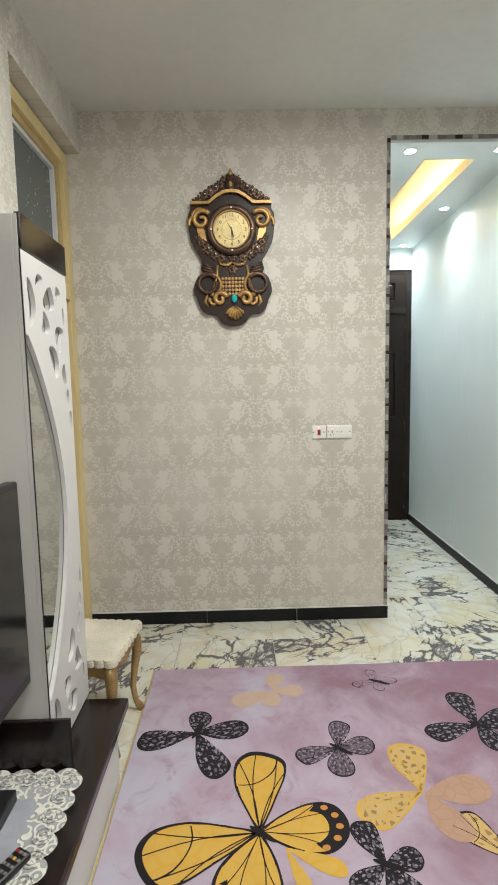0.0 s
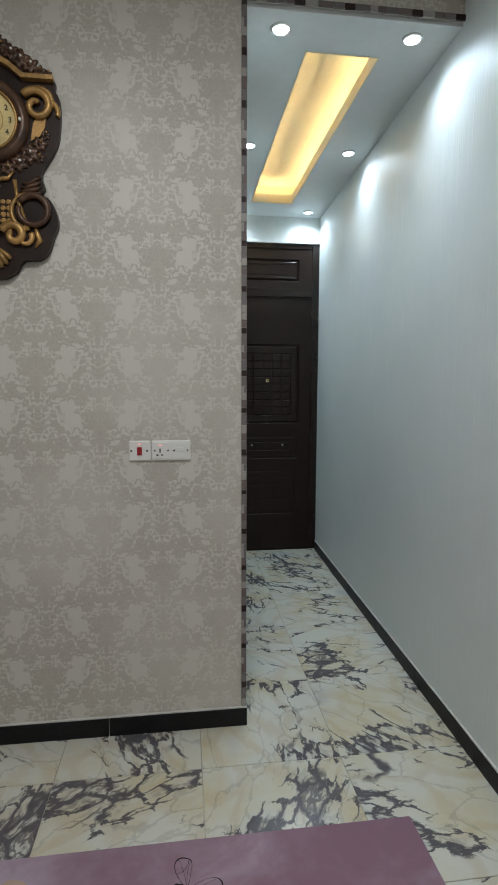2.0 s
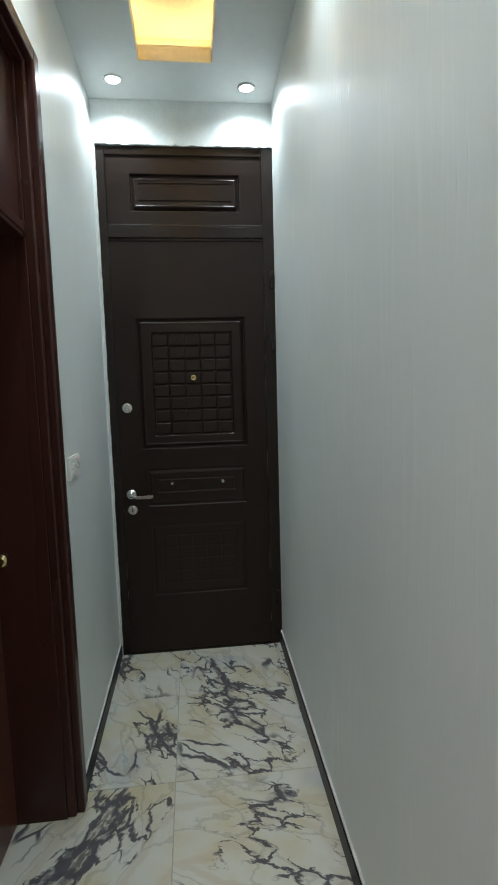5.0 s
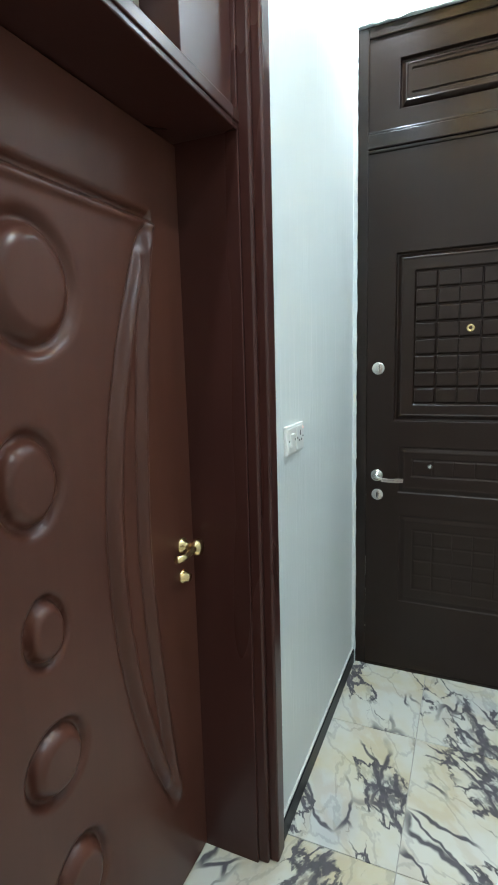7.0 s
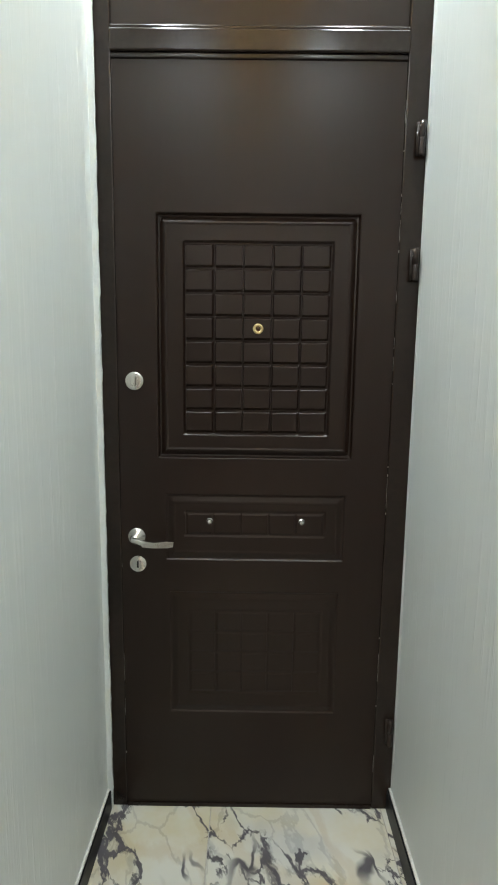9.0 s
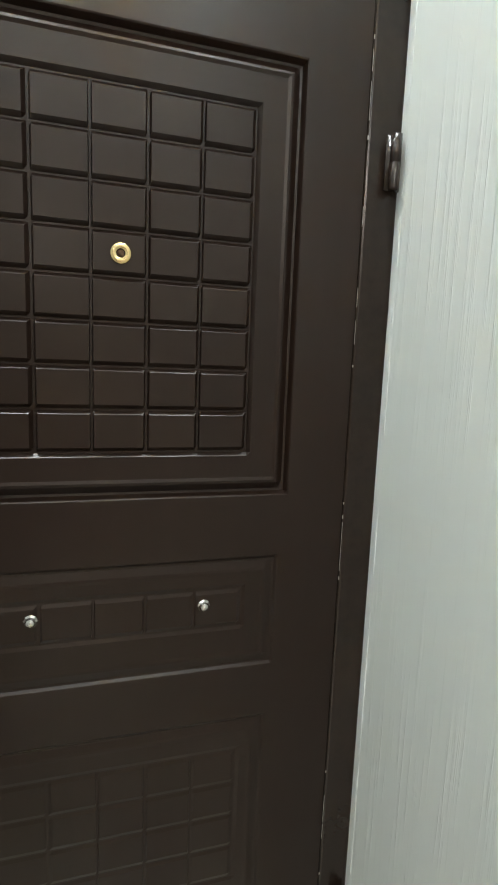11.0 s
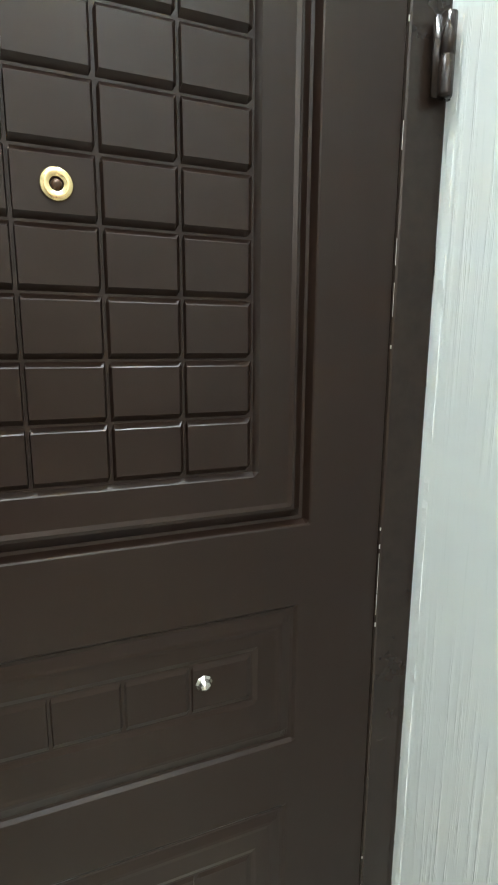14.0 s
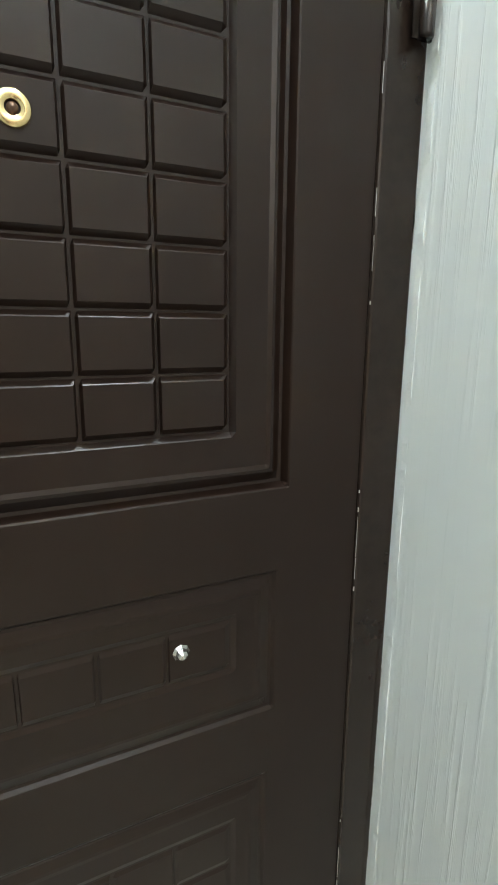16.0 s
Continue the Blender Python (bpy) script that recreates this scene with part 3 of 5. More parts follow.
skirting("baseboard_north", [(-1.05, -0.36, YF - 0.012, YF, 0, 0.075), (-0.357, 0.186, YF - 0.012, YF, 0, 0.075), (0.189, 0.742, YF - 0.012, YF, 0, 0.075)], [(-1.05, 0.742, YF - 0.008, YF, 0.075, 0.080)], "black stone skirting under the damask wall")
t = tagged(thing("baseboard_east", (0, 0, 0), "black stone skirting along the hallway's long wall", "skirting"), kind="structure")
for i in range(12):
    a, b = -1.1 + i * 0.522, -1.1 + i * 0.522 + 0.520
    b = min(b, YD)
    bm = prism(bmesh.new(), [(xr(a) - 0.012, a), (xr(b) - 0.012, b), (xr(b), b), (xr(a), a)], "z", 0, 0.068)
    part("skirting_piece", bm, M["skirt"], t)
part("caulk_line", prism(bmesh.new(), [(xr(-1.1) - 0.007, -1.1), (xr(YD) - 0.007, YD), (xr(YD), YD), (xr(-1.1), -1.1)], "z", 0.068, 0.074), M["caulk"], t, "thin white caulk line")
skirting("baseboard_hall", [(XC, XC + 0.010, 4.185, YD, 0, 0.065), (0.744, 0.752, YF2 + 0.003, 3.165, 0, 0.065)], [(XC, XC + 0.006, 4.185, YD, 0.065, 0.071)], "black stone skirting beside the side door")

# ---------------------------------------------------------------- mosaic trim round the opening
trim = tagged(thing("trim_mosaic", (0.74, YF, 0), "narrow mosaic stone border strip around the hallway opening", "trim"), kind="structure")
part("backing", boxes((0.7185, 0.7395, YF - 0.003, YF, 0.08, ZOP), (0.7395, 1.565, YF - 0.003, YF, ZOP - 0.024, ZOP + 0.001)), M["grout"], trim)
rng = random.Random(5)
stones = {}
for key in "abcd":
    stones[key] = mesh_of("mosaic_stone", box(bmesh.new(), -0.5, 0.5, -0.003, 0.003, -0.5, 0.5), M["stone_" + key])


def stone(key, x, z, w, h):
    ob = new("mosaic_stone", stones[key])
    ob.parent = trim
    ob.location = (x - 0.74, -0.004 - rng.random() * 0.002, z)
    ob.scale = (w, 1, h)


z = 0.085
k = 0
while z < ZOP - 0.03:
    kind = "bacadbacdb"[k % 10]
    h = {"a": 0.040, "b": 0.030, "c": 0.022, "d": 0.036}[kind] * rng.uniform(0.8, 1.2)
    if kind == "b" and rng.random() < 0.6:
        stone("b", 0.7235, z + h / 2, 0.0085, h - 0.002), stone("a", 0.7335, z + h / 2, 0.009, h - 0.002)
    else:
        stone(kind, 0.729, z + h / 2, 0.019, h - 0.002)
    z += h
    k += 1
x = 0.742
while x < 1.555:
    kind = "dacabdadcb"[k % 10]
    h = rng.uniform(0.03, 0.06)
    stone(kind, x + h / 2, ZOP - 0.012, h - 0.002, 0.021)
    x += h
    k += 1


# ---------------------------------------------------------------- pressed steel entrance door
def relief_face(bm, x0, x1, z0, z1, y, xs, zs, depth):
    """A pressed sheet: a grid with its own lines, lowered by depth(x, z)."""
    xs = sorted({round(v, 5) for v in (*xs, x0, x1) if x0 <= v <= x1})
    zs = sorted({round(v, 5) for v in (*zs, z0, z1) if z0 <= v <= z1})
    g = [[bm.verts.new((x, y + depth(x, z), z)) for x in xs] for z in zs]
    for r0, r1 in zip(g, g[1:]):
        for i in range(len(xs) - 1):
            bm.faces.new((r0[i], r0[i + 1], r1[i + 1], r1[i]))
    return bm


MOULD = [(0.0, 0.0), (0.002, 0.0010), (0.006, 0.0105), (0.010, 0.0112), (0.022, 0.0022), (0.026, 0.0010), (0.031, 0.0025)]
PANELS = [(0.918, 1.463, 1.089, 1.746), (0.937, 1.450, 0.790, 0.988), (0.945, 1.440, 0.314, 0.699)]
GROOVE = 0.0038


def lines_of(a, b, n):
    out = []
    for i in range(n + 1):
        c = a + (b - a) * i / n
        out += [c - GROOVE * 1.9, c - GROOVE * 0.35, c + GROOVE * 0.35, c + GROOVE * 1.9]
    return out


GRIDS = [(0.996, 1.388, 5, 1.162, 1.669, 8), (0.997, 1.388, 5, 0.868, 0.933, 1), (1.004, 1.388, 5, 0.382, 0.636, 4)]


def groove(v, a, b, n):
    step = (b - a) / n
    if v < a - GROOVE * 1.7 or v > b + GROOVE * 1.7:
        return 0.0
    d = abs((v - a) - round((v - a) / step) * step)
    return 1.0 if d <= GROOVE * 0.6 else 0.0


def door_depth(x, z):
    for (a, b, c, d), (gx0, gx1, n, gz0, gz1, m), k in zip(PANELS, GRIDS, (1.1, 0.36, 0.24)):
        e = min(x - a, b - x, z - c, d - z)
        if e >= -1e-6:
            for (e0, h0), (e1, h1) in zip(MOULD, MOULD[1:]):
                if e <= e1 + 1e-6:
                    return k * (h0 + (h1 - h0) * (e - e0) / (e1 - e0))
            inside = gx0 - GROOVE <= x <= gx1 + GROOVE and gz0 - GROOVE <= z <= gz1 + GROOVE
            return k * 0.0025 + (0.0056 * k * max(groove(x, gx0, gx1, n), groove(z, gz0, gz1, m)) if inside else 0.0)
    return 0.0


def edges_of(panels):
    xs = [v for a, b, c, d in panels for e, _ in MOULD for v in (a + e, b - e)]
    zs = [v for a, b, c, d in panels for e, _ in MOULD for v in (c + e, d - e)]
    return xs, zs


LX0, LX1, LZ = 0.812, 1.562, 2.112
door = tagged(thing("door_1", (1.19, YD, 0), "closed dark brown pressed-steel entrance door with panelled leaf", "door"), kind="structure")
leafs, fr = M["steel_door"], M["steel_frame"]
xs, zs = edges_of(PANELS)
for gx0, gx1, n, gz0, gz1, m in GRIDS:
    xs += lines_of(gx0, gx1, n)
    zs += lines_of(gz0, gz1, m)
bm = relief_face(bmesh.new(), LX0, LX1, 0.012, LZ, YD, xs, zs, door_depth)
box(bm, LX0, LX1, YD + 0.018, YD + 0.06, 0.012, LZ)
box(bm, LX0, LX0 + 0.004, YD + 0.0005, YD + 0.05, 0.012, LZ), box(bm, LX1 - 0.004, LX1, YD + 0.0005, YD + 0.05, 0.012, LZ)
leaf = part("leaf", bm, leafs, door, "dark brown leaf with pressed grid panels")
part("jamb", boxes((0.767, LX0 - 0.0005, YD - 0.004, YD + 0.09, 0, 2.552), bevel=0.004), fr, door)
part("jamb", boxes((LX1 + 0.0007, 1.622, YD - 0.004, YD + 0.09, 0, 2.552), bevel=0.004), fr, door)
part("head", boxes((LX0 - 0.0005, LX1 + 0.0007, YD - 0.004, YD + 0.09, 2.512, 2.552), bevel=0.004), fr, door)
bm = boxes((LX0 - 0.003, LX1 + 0.003, YD - 0.010, YD + 0.08, 2.128, 2.180), (LX0 - 0.003, LX1 + 0.003, YD - 0.003, YD + 0.08, 2.180, 2.192), (LX0 - 0.003, LX1 + 0.003, YD - 0.003, YD + 0.08, 2.1145, 2.128), bevel=0.0035)
part("transom_bar", bm, M["steel_frame"], door)
TP = [(0.920, 1.456, 2.255, 2.430)]
txs, tzs = edges_of(TP)


def transom_depth(x, z):
    a, b, c, d = TP[0]
    e = min(x - a, b - x, z - c, d - z)
    if e < -1e-6:
        return 0.006
    for (e0, h0), (e1, h1) in zip(MOULD, MOULD[1:]):
        if e <= e1 + 1e-6:
            return 0.006 + (h0 + (h1 - h0) * (e - e0) / (e1 - e0)) * 1.5
    on = 0.965 <= x <= 1.411 and (abs(z - 2.385) < 0.0022 or abs(z - 2.305) < 0.0022)
    return 0.010 + (0.004 if on else 0.0)


tzs += [v + o for v in (2.385, 2.305) for o in (-0.005, -0.002, 0.002, 0.005)]
txs += [0.964, 0.966, 1.410, 1.412]
bm = relief_face(bmesh.new(), LX0, LX1, 2.192, 2.512, YD, txs, tzs, transom_depth)
box(bm, LX0, LX1, YD + 0.03, YD + 0.06, 2.192, 2.512)
part("transom_panel", bm, leafs, door, "fixed panel above the leaf")
part("threshold", boxes((LX0, LX1, YD - 0.004, YD + 0.08, 0, 0.011)), fr, door)
for hz in (1.925, 1.615, 0.27):
    bm = bmesh.new()
    lathe(bm, (1.603, YD - 0.020, hz - 0.042), (0, 0, 1), [(0.0, 0), (0.008, 0.001), (0.0085, 0.004), (0.0085, 0.040), (0.0075, 0.041), (0.0085, 0.042), (0.0085, 0.082), (0.0, 0.085)], 14)
    box(bm, 1.590, 1.616, YD - 0.015, YD - 0.011, hz - 0.04, hz + 0.04)
    part("hinge", bm, fr, door, "dark barrel hinge", True)
Y0 = YD
bm = lathe(bmesh.new(), (1.194, Y0 + 0.004, 1.447), (0, -1, 0), [(0.0150, 0), (0.0150, 0.003), (0.0135, 0.005), (0.0065, 0.0052), (0.0060, 0.003)], 28)
viewer = part("door_viewer", bm, M["brass"], door, "round brass peephole ring", True)
part("lens", lathe(bmesh.new(), (1.194, Y0 + 0.004, 1.447), (0, -1, 0), [(0.005, 0.001), (0.0045, 0.004), (0.002, 0.0055), (0, 0.006)], 16), M["clock_bronze"], viewer, "", True)
for sx in (1.064, 1.326):
    bm = lathe(bmesh.new(), (sx, Y0 + 0.005, 0.908), (0, -1, 0), [(0.011, 0), (0.0105, 0.005), (0.008, 0.008), (0.006, 0.012), (0.003, 0.014), (0, 0.0145)], 8)
    part("stud", bm, M["chrome"], door, "small faceted chrome stud")
bm = lathe(bmesh.new(), (0.857, Y0, 1.303), (0, -1, 0), [(0.026, 0), (0.026, 0.004), (0.024, 0.008), (0.018, 0.009), (0.0, 0.0095)], 28)
rose = part("deadbolt_rose", bm, M["chrome"], door, "round nickel thumb-turn plate", True)
part("thumb_turn", boxes((0.850, 0.864, Y0 - 0.024, Y0 - 0.009, 1.290, 1.317), bevel=0.003), M["chrome"], rose)
bm = lathe(bmesh.new(), (0.856, Y0, 0.862), (0, -1, 0), [(0.026, 0), (0.026, 0.005), (0.023, 0.009), (0.012, 0.011), (0.010, 0.040), (0.0, 0.042)], 28)
rose = part("handle_rose", bm, M["chrome"], door, "nickel handle rose", True)
bm = bmesh.new()
tube(bm, [(0.854, Y0 - 0.040, 0.862), (0.866, Y0 - 0.047, 0.861), (0.885, Y0 - 0.050, 0.857)], [0.0095, 0.0095, 0.009], 12, 0.8)
prism(bm, [(0.880, 0.8475), (0.915, 0.8450), (0.950, 0.8460), (0.967, 0.8490), (0.968, 0.8640), (0.950, 0.8650), (0.915, 0.8610), (0.880, 0.8655)], "y", Y0 - 0.056, Y0 - 0.045)
part("lever", bm, M["chrome"], rose, "flared flat nickel lever")
bm = lathe(bmesh.new(), (0.858, Y0, 0.780), (0, -1, 0), [(0.025, 0), (0.025, 0.004), (0.022, 0.007), (0.010, 0.008), (0.0, 0.0085)], 28)
rose = part("keyhole_rose", bm, M["chrome"], door, "nickel cylinder plate", True)
part("keyhole", boxes((0.8555, 0.8605, Y0 - 0.011, Y0 - 0.006, 0.770, 0.790), bevel=0.001), M["black"], rose)

# pale chips where the paint has worn off along the leaf's and frame's edges
bm = bmesh.new()
r = random.Random(21)
for ex, low, high, count in ((LX1 + 0.0004, 0.1, 2.05, 22), (1.6195, 0.1, 2.4, 14), (LX0 - 0.0002, 0.05, 1.2, 5)):
    for i in range(count):
        cz, ln = r.uniform(low, high), r.choice((0.004, 0.006, 0.012, 0.03, 0.055))
        wd = 0.00022 if ln > 0.01 else 0.0007
        box(bm, ex - wd, ex + wd, YD - 0.0046, YD - 0.0038, cz, cz + ln)
tagged(part("paint_chips", bm, M["stone_b"], door, "pale chipped paint along the edges"), kind="stuff")

# rough plaster edge where the walls meet the frame
def ragged(name, x, side, z0, z1, seed):
    r = random.Random(seed)
    pts = []
    z = z0
    while z < z1:
        pts.append((x + side * (0.001 + r.random() * 0.003), z))
        z += r.uniform(0.012, 0.035)
    pts = [(x, z0), *pts, (x, z1)]
    structure(name, prism(bmesh.new(), pts if side > 0 else pts[::-1], "y", YD - 0.022, YD - 0.013), M["plaster"], "rough plaster edge beside the entrance door frame", "trim")


ragged("trim_plaster_1", 1.6215, -1, 0.07, 2.55, 3)
structure("trim_plaster_2", boxes((XC, 0.769, YD - 0.020, YD + 0.05, 0, 2.556)), M["plaster"], "plaster return beside the entrance door frame", "trim")
ragged("trim_plaster_3", 0.7695, 1, 0.02, 2.55, 4)
r = random.Random(8)
pts = [(0.775, 2.566)] + [(1.62, 2.566)] + [(1.62 - i * 0.0205, 2.548 + r.random() * 0.008) for i in range(42)]
structure("trim_plaster_4", prism(bmesh.new(), pts, "y", YD - 0.020, YD - 0.011), M["plaster"], "rough plaster edge above the entrance door frame", "trim")

# ---------------------------------------------------------------- side door of the hallway
XW, XF = 0.565, 0.722        # leaf's face, inner edge of the casing
side = tagged(thing("door_2", (XF, 3.67, 0), "closed mahogany panelled side door with a glazed transom", "door"), kind="structure")
mh, md = M["mahogany"], M["mahogany_dark"]
BZ0, BZ1, HZ = 1.838, 1.872, 2.318
for a, b, o, c in ((DY1, DY1 + 0.035, DY1 + 0.030, 1), (DY0 - 0.035, DY0, DY0 - 0.030, -1)):
    part("jamb", boxes((XW - 0.05, XF, a, b, 0, HZ + 0.02), bevel=0.002), md, side)
    cy0, cy1 = (DY1 + 0.006, DY1 + 0.078) if c > 0 else (DY0 - 0.078, DY0 - 0.006)
    part("casing", boxes((XF - 0.004, XF + 0.028, min(cy0, cy1), max(cy0, cy1), 0, HZ + 0.06), (XF + (0.024 if c > 0 else -0.002), XF + (0.052 if c > 0 else 0.027), min(cy0, cy1) + 0.014, max(cy0, cy1) - 0.006, 0, HZ + 0.05), bevel=0.006), md, side)
part("head", boxes((XW - 0.05, XF, DY0, DY1, HZ, HZ + 0.02)), md, side)
part("casing", boxes((XF - 0.002, XF + 0.028, DY0 - 0.072, DY1 + 0.072, HZ + 0.004, HZ + 0.062), (XF + 0.02, XF + 0.051, DY0 - 0.066, DY1 + 0.066, HZ + 0.012, HZ + 0.055), bevel=0.006), md, side)
part("transom_bar", boxes((XW - 0.05, XF + 0.002, DY0, DY1, BZ0, BZ1), (XF - 0.02, XF + 0.006, DY0, DY1, BZ0 + 0.012, BZ1 + 0.004), bevel=0.003), md, side)
for a, b in ((DY0, DY0 + 0.012), (3.885, DY1)):
    part("transom_stile", boxes((XW + 0.02, XF - 0.01, a, b, BZ1, HZ), bevel=0.002), md, side)
part("transom_pane", boxes((XW + 0.06, XW + 0.066, DY0 + 0.012, 3.885, BZ1, HZ)), M["pale_glass"], side, "patterned glass pane, light seen in it put into its colour")

ROUNDS = [(3.640, 1.478, 0.080, 0.088), (3.600, 1.163, 0.055, 0.068), (3.604, 0.905, 0.038, 0.050), (3.604, 0.660, 0.056, 0.056), (3.635, 0.385, 0.056, 0.068)]


def side_depth(y, z):
    """Routed face: rounds with a rolled rim, and a bowed double moulding along the lock side."""
    h = 0.0
    for cy, cz, ry, rz in ROUNDS:
        d = math.hypot((y - cy) / ry, (z - cz) / rz)
        f = min(max((1.02 - d) / 0.30, 0.0), 1.0)
        lip = 0.16 if d > 1.12 else 0.10
        h += 0.017 * math.exp(-((d - 1.12) / lip) ** 2) - 0.010 * f * f * (3 - 2 * f)
    if 0.25 < z < 1.65:
        s = (z - 0.95) / 0.70
        bow = 3.785 + 0.18 * s * s
        edge = 3.885 + 0.075 * abs(s) ** 1.6
        fade = min(1.0, (1.65 - z) / 0.06, (z - 0.25) / 0.06)
        h += fade * (0.015 * math.exp(-((y - bow) / 0.009) ** 2) - 0.011 * math.exp(-((y - bow - 0.022) / 0.011) ** 2))
        h += fade * (0.012 * math.exp(-((y - edge) / 0.008) ** 2) - 0.009 * math.exp(-((y - edge - 0.018) / 0.009) ** 2))
    if y < 3.985:
        h += 0.014 * math.exp(-((z - 1.655) / 0.008) ** 2) - 0.009 * math.exp(-((z - 1.635) / 0.009) ** 2)
    return h


bm = bmesh.new()
ny, nz = 200, 400
g = [[bm.verts.new((XW - side_depth(DY0 + (DY1 - DY0) * i / ny, 0.008 + (BZ0 - 0.012) * j / nz), DY0 + (DY1 - DY0) * i / ny, 0.008 + (BZ0 - 0.012) * j / nz)) for i in range(ny + 1)] for j in range(nz + 1)]
for r0, r1 in zip(g, g[1:]):
    for i in range(ny):
        bm.faces.new((r0[i], r0[i + 1], r1[i + 1], r1[i]))
me = box(bm, XW - 0.05, XW - 0.025, DY0 + 0.001, DY1 - 0.001, 0.008, BZ0 - 0.004)
part("leaf", bm, mh, side, "mahogany leaf with round mouldings", True)
bm = lathe(bmesh.new(), (XW, 4.045, 0.905), (1, 0, 0), [(0.020, 0), (0.020, 0.004), (0.014, 0.010), (0.009, 0.014), (0.009, 0.030), (0.018, 0.034), (0.022, 0.044), (0.017, 0.054), (0.0, 0.057)], 20)
knob = part("door_knob", bm, M["brass"], side, "ornate brass door knob", True)
part("lever", tube(bmesh.new(), [(XW + 0.040, 4.045, 0.905), (XW + 0.046, 4.02, 0.908), (XW + 0.046, 3.985, 0.902), (XW + 0.044, 3.95, 0.908)], [0.009, 0.008, 0.007, 0.009], 10), M["brass"], knob, "", True)
bm = lathe(bmesh.new(), (XW, 4.043, 0.825), (1, 0, 0), [(0.018, 0), (0.018, 0.005), (0.013, 0.009), (0.010, 0.020), (0.0, 0.021)], 20)
part("lock_cylinder", bm, M["brass"], side, "brass lock cylinder", True)

# ---------------------------------------------------------------- glazed door of the living room
FX = -1.052
gl = tagged(thing("door_3", (FX, 2.45, 0), "cream-framed door with white glazed leaf and patterned transom glass", "door"), kind="structure")
part("jamb", boxes((FX - 0.07, FX, 2.795, YF - 0.002, 0, 2.70), bevel=0.003), M["cream"], gl)
part("jamb", boxes((FX - 0.07, FX, 2.003, 2.075, 0, 2.70), bevel=0.003), M["cream"], gl)
part("head", boxes((FX - 0.07, FX, 2.075, 2.795, 2.635, 2.70), bevel=0.003), M["cream"], gl)
part("transom_bar", boxes((FX - 0.07, FX + 0.004, 2.075, 2.795, 1.915, 2.0), bevel=0.003), M["cream"], gl)
part("stop", boxes((FX - 0.068, FX - 0.022, 2.755, 2.797, 2.0, 2.637), (FX - 0.068, FX - 0.022, 2.075, 2.755, 2.600, 2.637), (FX - 0.068, FX - 0.030, 2.765, 2.797, 0, 1.917), (FX - 0.068, FX - 0.030, 2.075, 2.765, 1.885, 1.917)), M["cream_shade"], gl, "inner rebate in darker cream")
part("bead", boxes((FX - 0.066, FX - 0.034, 2.735, 2.756, 2.0, 2.600), (FX - 0.066, FX - 0.034, 2.075, 2.735, 2.580, 2.600)), M["pvc"], gl, "white glazing bead")
part("transom_pane", boxes((FX - 0.060, FX - 0.054, 2.075, 2.737, 2.0, 2.582)), M["dark_glass"], gl, "dark patterned transom glass")
part("leaf_frame", boxes((FX - 0.064, FX - 0.036, 2.655, 2.764, 0.01, 1.884), (FX - 0.064, FX - 0.036, 2.08, 2.655, 1.78, 1.884), (FX - 0.064, FX - 0.036, 2.08, 2.655, 0.01, 0.14), (FX - 0.036, FX - 0.028, 2.655, 2.668, 0.02, 1.87), (FX - 0.036, FX - 0.028, 2.735, 2.745, 0.02, 1.87), bevel=0.002), M["pvc"], gl, "white plastic leaf with protective film")
part("leaf_pane", boxes((FX - 0.056, FX - 0.050, 2.08, 2.656, 0.14, 1.78)), M["dark_glass"], gl)
bm = bmesh.new()
r = random.Random(2)
zz = 0.1
while zz < 1.85:
    hh = r.uniform(0.012, 0.05)
    box(bm, FX - 0.0355, FX - 0.0350, 2.685, 2.697, zz, zz + hh)
    if r.random() < 0.6:
        box(bm, FX - 0.0355, FX - 0.0350, 2.710, 2.717, zz, zz + hh * 1.4)
    zz += hh + r.uniform(0.02, 0.08)
tagged(part("film_print", bm, M["film_blue"], gl, "dark blue print on the protective film"), kind="stuff")
structure("wall_closing", boxes((-1.32, -1.26, 1.9, YF, 0, 2.8), (XW - 0.14, XW - 0.10, 3.1, 4.3, 0, 2.6)), M["plaster"], "plain closing wall behind the doors", "wall")

# ---------------------------------------------------------------- switches, sockets, hooks
def plate(x0, x1, z0, z1, label, group):
    t = thing("wall_socket", ((x0 + x1) / 2, YF, z0), label, "socket", group)
    part("plate", boxes((x0, x1, YF - 0.011, YF, z0, z1), bevel=0.0035), M["plastic"], t)
    return t


Z0, Z1 = 1.110, 1.186
y = YF - 0.011
t = plate(0.290, 0.371, Z0, Z1, "white switch plate with a red rocker", "wall plates")
part("rocker", boxes((0.320, 0.338, y - 0.005, y, 1.131, 1.163), bevel=0.002), M["red"], t, "red rocker switch")
part("pilot_lamp", boxes((0.325, 0.333, y - 0.001, y, 1.171, 1.175)), M["red_led"], t)
for sx in (0.2985, 0.3575):
    part("screw", lathe(bmesh.new(), (sx, y, 1.148), (0, -1, 0), [(0.004, 0), (0.003, 0.001), (0, 0.0012)], 10), M["black"], t)
t = plate(0.374, 0.522, Z0, Z1, "white double plate with universal socket and blank", "wall plates")
part("face", boxes((0.379, 0.446, y - 0.002, y, 1.118, 1.179), (0.450, 0.517, y - 0.002, y, 1.118, 1.179), bevel=0.001), M["plastic"], t)
part("pilot_lamp", boxes((0.400, 0.412, y - 0.003, y - 0.001, 1.167, 1.170)), M["red_led"], t)
for sx, sz, w, h in ((0.406, 1.148, 0.005, 0.016), (0.396, 1.131, 0.008, 0.005), (0.414, 1.131, 0.008, 0.005)):
    part("pin_hole", boxes((sx - w / 2, sx + w / 2, y - 0.0028, y - 0.001, sz - h / 2, sz + h / 2)), M["black"], t)
